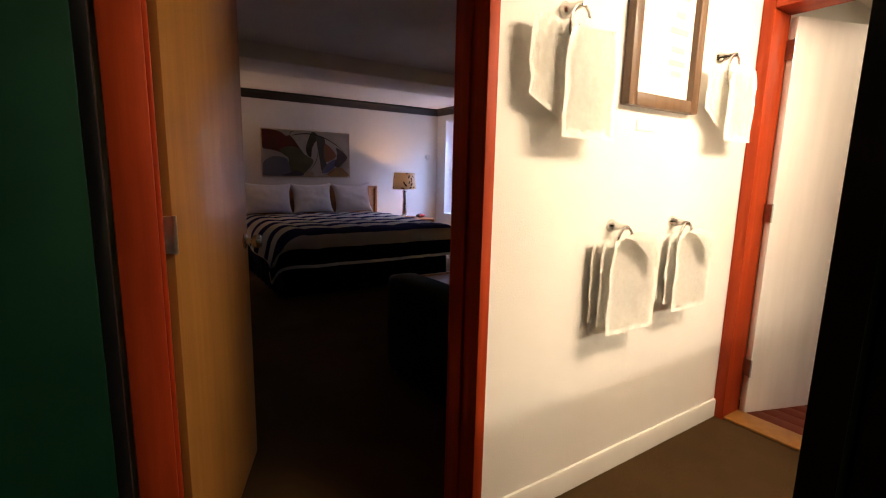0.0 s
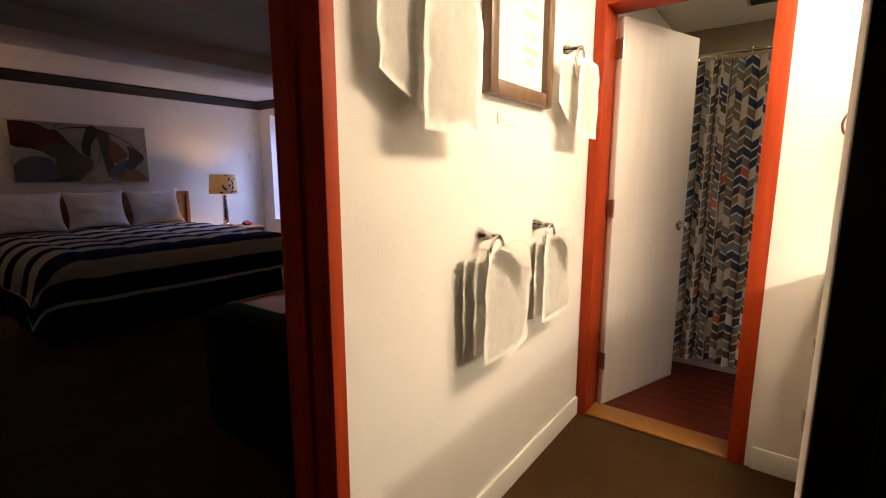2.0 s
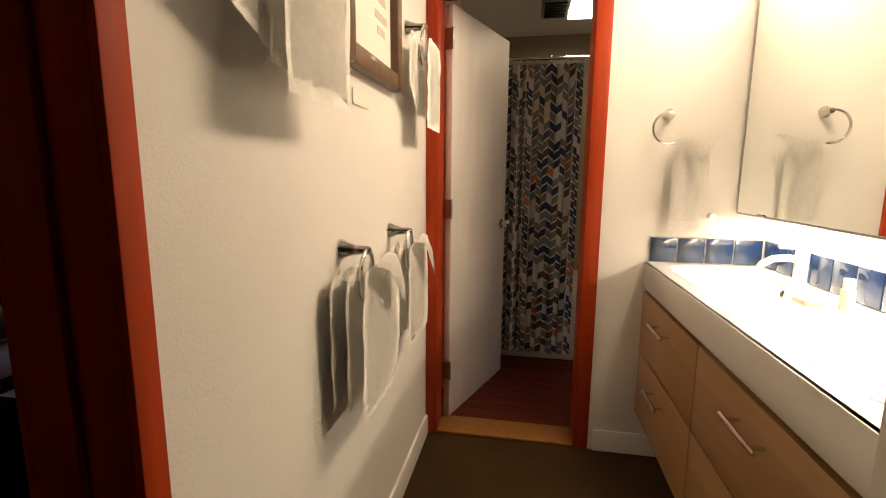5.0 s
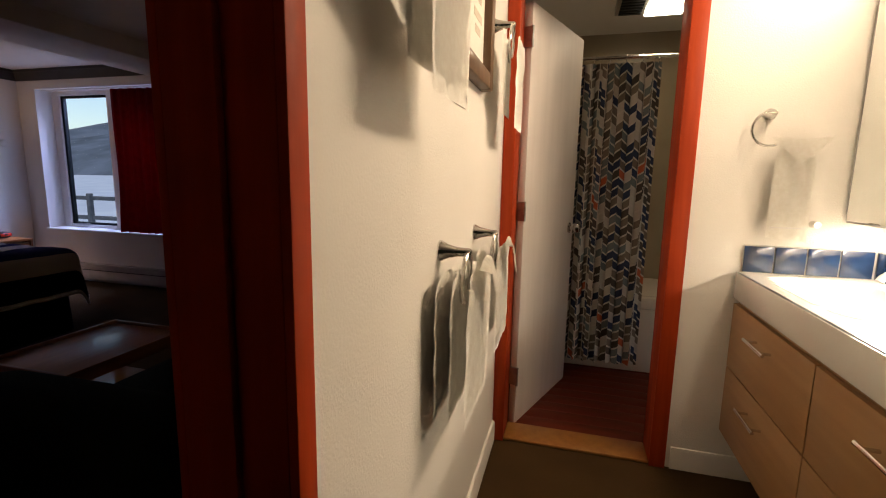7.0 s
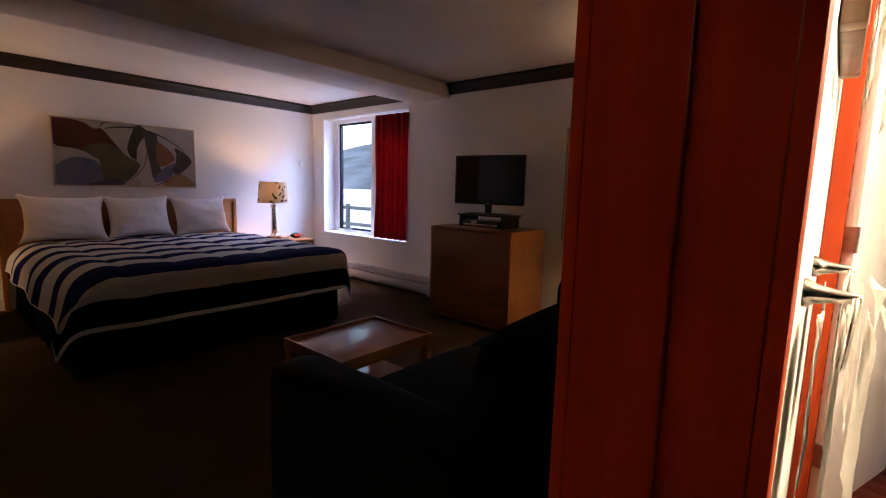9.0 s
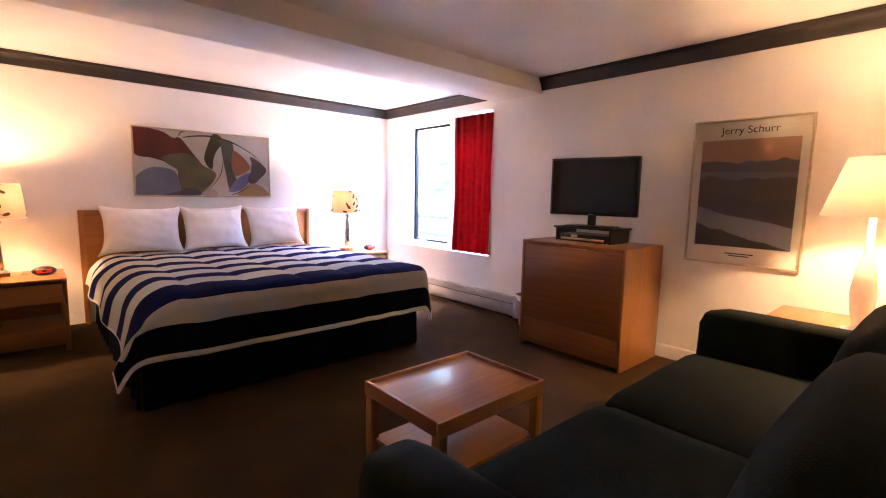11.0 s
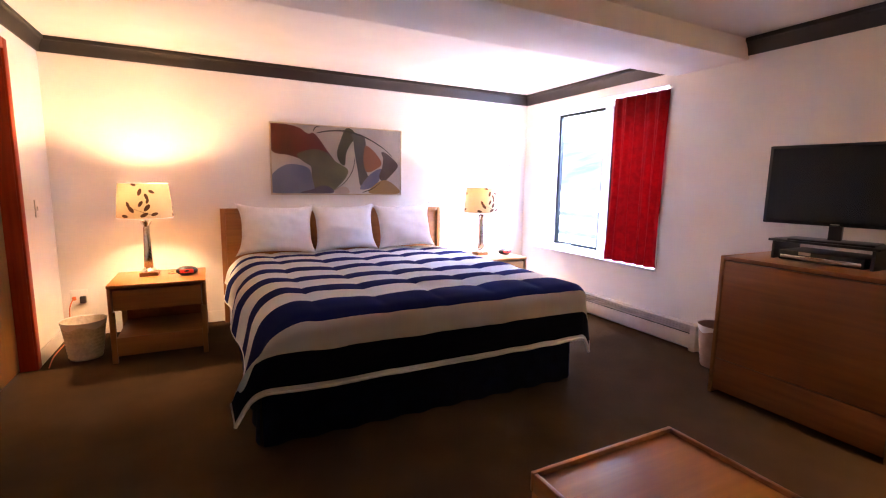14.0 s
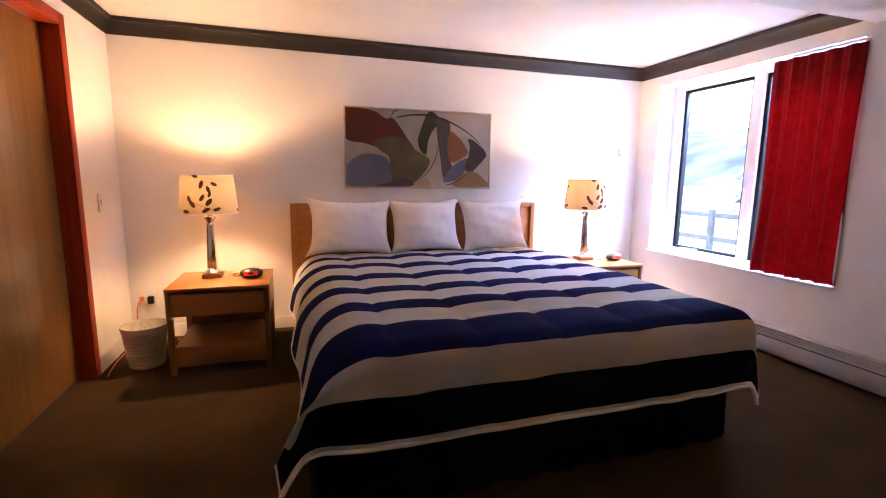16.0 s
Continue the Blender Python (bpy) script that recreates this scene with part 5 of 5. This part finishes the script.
scape(((0.0, 0.38), (0.10, 0.33), (0.30, 0.30), (0.55, 0.27), (0.80, 0.24), (1.0, 0.20), (1.0, 0.0), (0.75, 0.06), (0.45, 0.08), (0.30, 0.16), (0.10, 0.16), (0.0, 0.22)), wash("river_ink", (0.30, 0.30, 0.35), (0.24, 0.24, 0.29)))
scape(((0.0, 0.22), (0.20, 0.15), (0.42, 0.12), (0.62, 0.04), (0.9, 0.0), (0.0, 0.0)), wash("bank_ink", (0.075, 0.07, 0.085), (0.10, 0.095, 0.115)))
BLACKINK = material("black_ink", (0.03, 0.025, 0.025), 0.6, bump=0)
into = Matrix(((0, 0, -1, EAST - 0.0152), (-1, 0, 0, 1.4925), (0, 1, 0, 1.68), (0, 0, 0, 1)))
part("title", lettering("Jerry Schurr", 0.068, into), BLACKINK, poster, "black lettering", smooth=None)
for z, w in ((0.85, 0.17), (0.835, 0.12)):
    part("caption_bar", cube(EAST - 0.0148, EAST - 0.0142, 1.4925 - w / 2, 1.4925 + w / 2, z, z + 0.007), BLACKINK, poster)
part("glazing", patch(((PY1 - 0.0125, QZ0 + 0.0125), (PY0 + 0.0125, QZ0 + 0.0125), (PY0 + 0.0125, QZ1 - 0.0125), (PY1 - 0.0125, QZ1 - 0.0125)), lambda a, b: (EAST - 0.0245, a, b), False), GLAZING, poster, "clear glazing")

# dresser with the television
DRX, DRY0, DRY1, DRZ = 1.295, 1.985, 2.865, 0.868
dr = thing("dresser", 1.58, 2.42, 0, "oak dresser with large flush drawer fronts", "dresser")
part("side_panel", cube(DRX, 1.87, DRY0, DRY0 + 0.02, 0.0, DRZ, 0.002), OAK, dr)
part("side_panel", cube(DRX, 1.87, DRY1 - 0.02, DRY1, 0.0, DRZ, 0.002), OAK, dr)
part("top_panel", cube(DRX, 1.87, DRY0 + 0.021, DRY1 - 0.021, DRZ - 0.022, DRZ - 0.001, 0.002), OAK_Y_SHADED, dr)
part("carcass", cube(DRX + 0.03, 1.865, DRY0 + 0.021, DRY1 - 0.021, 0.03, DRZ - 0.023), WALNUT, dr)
part("lower_drawer", cube(DRX + 0.004, DRX + 0.026, DRY0 + 0.024, DRY1 - 0.024, 0.03, 0.226, 0.002), OAK_Y_SHADED, dr, "low oak drawer front")
part("upper_front", cube(DRX + 0.004, DRX + 0.026, DRY0 + 0.024, DRY1 - 0.024, 0.232, 0.838, 0.002), OAK_Y_SHADED, dr, "tall oak front panel")

riser = thing("tv_riser", 1.62, 2.5, DRZ, "low black shelf under the television on the dresser", "shelf")
RX0, RX1, RY0, RY1 = 1.50, 1.80, 2.20, 2.72
part("top_board", cube(RX0, RX1, RY0, RY1, 0.970, 0.984, 0.003), BLACK, riser)
part("side_board", cube(RX0 + 0.01, RX1 - 0.01, RY0 + 0.02, RY0 + 0.034, DRZ, 0.970), BLACK, riser)
part("side_board", cube(RX0 + 0.01, RX1 - 0.01, RY1 - 0.034, RY1 - 0.02, DRZ, 0.970), BLACK, riser)
player = thing("media_player", 1.6, 2.45, DRZ, "flat black player with a silver front on the dresser", "player")
part("case", cube(RX0 + 0.012, RX1 - 0.03, RY0 + 0.06, RY1 - 0.06, DRZ + 0.0005, 0.925, 0.003), BLACK, player)
part("front_strip", cube(RX0 + 0.006, RX0 + 0.012, RY0 + 0.07, RY1 - 0.07, 0.880, 0.900, 0.002), CHROME, player, "silver front strip")
part("white_tag", cube(RX0 + 0.010, RX0 + 0.0118, 2.50, 2.56, 0.905, 0.922), PAPER, player, "small white tag")
tv = thing("television", 1.60, 2.435, 0.984, "black flat-screen television on its stand, switched off", "television", turn=0)
TM = pose(1.590, 2.435, 0, 0, 0, 9.0)


def tvp(nm, bm, mt, lb=""):
    bmesh.ops.transform(bm, matrix=TM, verts=bm.verts)
    return part(nm, bm, mt, tv, lb)


tvp("bezel", cube(-0.02, 0.03, -0.345, 0.345, 1.075, 1.522, 0.006), BLACK)
tvp("screen", cube(-0.0215, -0.0195, -0.328, 0.328, 1.096, 1.505), SCREEN, "dark glossy screen")
tvp("back_shell", cube(0.03, 0.07, -0.22, 0.22, 1.12, 1.42, 0.02), BLACK)
tvp("neck", cube(0.0, 0.03, -0.03, 0.03, 0.99, 1.08, 0.004), BLACK)
tvp("foot", cube(-0.09, 0.10, -0.19, 0.19, 0.985, 0.997, 0.005), BLACK)
tvp("logo_bar", cube(-0.0212, -0.0205, -0.02, 0.02, 1.082, 1.088), CHROME)
tvp("power_light", cube(-0.0212, -0.0205, -0.300, -0.294, 1.082, 1.087), LED)

# coffee table: tray top with raised rim, four legs, low shelf
TX0, TX1, TY0, TY1, TZ = -0.602, 0.05, 1.715, 2.229, 0.378
table = thing("coffee_table", -0.28, 1.97, 0, "low oak coffee table with a tray top and lower shelf", "table")
part("tabletop", cube(TX0 + 0.012, TX1 - 0.012, TY0 + 0.012, TY1 - 0.012, TZ - 0.035, TZ - 0.017, 0.001), OAK_X, table)
for y in (TY0, TY1 - 0.016):
    part("rim", cube(TX0, TX1, y, y + 0.016, TZ - 0.065, TZ, 0.004), OAK_X, table)
for x in (TX0, TX1 - 0.016):
    part("rim", cube(x, x + 0.016, TY0 + 0.0162, TY1 - 0.0162, TZ - 0.065, TZ, 0.004), OAK_Y_SHADED, table)
for x in (TX0 + 0.004, TX1 - 0.049):
    for y in (TY0 + 0.004, TY1 - 0.049):
        part("leg", cube(x, x + 0.045, y, y + 0.045, 0, TZ - 0.066, 0.004), OAK, table)
part("shelf", cube(TX0 + 0.03, TX1 - 0.03, TY0 + 0.03, TY1 - 0.03, 0.095, 0.113, 0.002), OAK_X, table)


# sofa
def cushion(x0, x1, y0, y1, z0, z1, bevel, seed, puff=0.02):
    bm = cube(x0, x1, y0, y1, z0, z1)
    bmesh.ops.subdivide_edges(bm, edges=bm.edges[:], cuts=7, use_grid_fill=True)
    c = Vector(((x0 + x1) / 2, (y0 + y1) / 2, (z0 + z1) / 2))
    h = Vector(((x1 - x0) / 2, (y1 - y0) / 2, (z1 - z0) / 2))
    for v in bm.verts:
        q = v.co - c
        n_ = Vector((q.x / h.x, q.y / h.y, q.z / h.z))
        core = Vector([max(-s + bevel, min(s - bevel, k)) for k, s in zip(q, h)])
        d = q - core
        if d.length > bevel:
            q = core + d.normalized() * bevel
        for i in range(3):
            o = [abs(n_[j]) for j in range(3) if j != i]
            q[i] += (1 if n_[i] > 0 else -1) * abs(n_[i]) ** 2 * puff * (1 - o[0] ** 2) * (1 - o[1] ** 2)
        q += v.normal * 0.006 * noise.noise((v.co.x * 5 + seed, v.co.y * 5, v.co.z * 5))
        v.co = c + q
    return bm


SX0, SX1, SY0, SY1 = -1.176, 1.127, 0.48, 1.40
sofa = thing("sofa", 0.02, 0.95, 0, "dark green velour two-seat sofa with rounded arms", "sofa")
part("base", cube(SX0 + 0.02, SX1 - 0.02, SY0 + 0.02, SY1 - 0.05, 0.04, 0.28, 0.02), SOFA, sofa)
for x0, x1 in ((SX0, SX0 + 0.21), (SX1 - 0.21, SX1)):
    part("arm", cushion(x0, x1, SY0 + 0.03, SY1 - 0.01, 0.03, 0.64, 0.07, x0, 0.01), SOFA, sofa, smooth=80)
mid = (SX0 + SX1) / 2
for x0, x1 in ((SX0 + 0.215, mid - 0.003), (mid + 0.003, SX1 - 0.215)):
    part("seat_cushion", cushion(x0, x1, SY0 + 0.22, SY1, 0.27, 0.43, 0.05, x0, 0.02), SOFA, sofa, smooth=80)
    bm = cushion(x0, x1, -0.10, 0.10, 0.0, 0.45, 0.08, x0 + 2, 0.03)
    bmesh.ops.transform(bm, matrix=pose(0, SY0 + 0.20, 0.40, 12, 0, 0), verts=bm.verts)
    part("back_cushion", bm, SOFA, sofa, smooth=80)
part("back", cushion(SX0 + 0.05, SX1 - 0.05, SY0, SY0 + 0.16, 0.04, 0.76, 0.06, 4, 0.01), SOFA, sofa, smooth=80)
for x in (SX0 + 0.05, SX1 - 0.10):
    for y in (SY0 + 0.05, SY1 - 0.12):
        part("foot", cube(x, x + 0.05, y, y + 0.05, 0, 0.05, 0.003), WALNUT, sofa)

# end table and lamp in the corner
et = thing("end_table", 1.45, 0.85, 0, "plain oak end table in the corner beside the sofa", "table")
part("tabletop", cube(1.15, 1.82, 0.50, 1.20, 0.545, 0.57, 0.003), OAK_X, et)
for x in (1.155, 1.775):
    for y in (0.505, 1.155):
        part("leg", cube(x, x + 0.04, y, y + 0.04, 0, 0.545, 0.003), OAK, et)
part("apron", cube(1.166, 1.754, 1.16, 1.185, 0.46, 0.544), OAK_X, et)
lampx = thing("corner_lamp", 1.42, 0.8, 0.57, "lit table lamp with a plain white cone shade", "lamp")
part("base", lathe(((0.075, 0), (0.075, 0.012), (0.03, 0.03), (0.045, 0.10), (0.055, 0.20), (0.04, 0.32), (0.018, 0.40), (0.012, 0.62)), 1.42, 0.8, 0.57, 28), CERAMIC, lampx, "pale glazed base", 60)
bm = grid(48, 3, lambda u, v: (1.42 + (0.21 - 0.09 * v) * math.cos(6.28319 * u), 0.8 + (0.21 - 0.09 * v) * math.sin(6.28319 * u), 1.15 + 0.29 * v))
bmesh.ops.remove_doubles(bm, verts=bm.verts, dist=0.0005)
part("shade", bm, SHADE_WHITE, lampx, "white cone shade", 60)
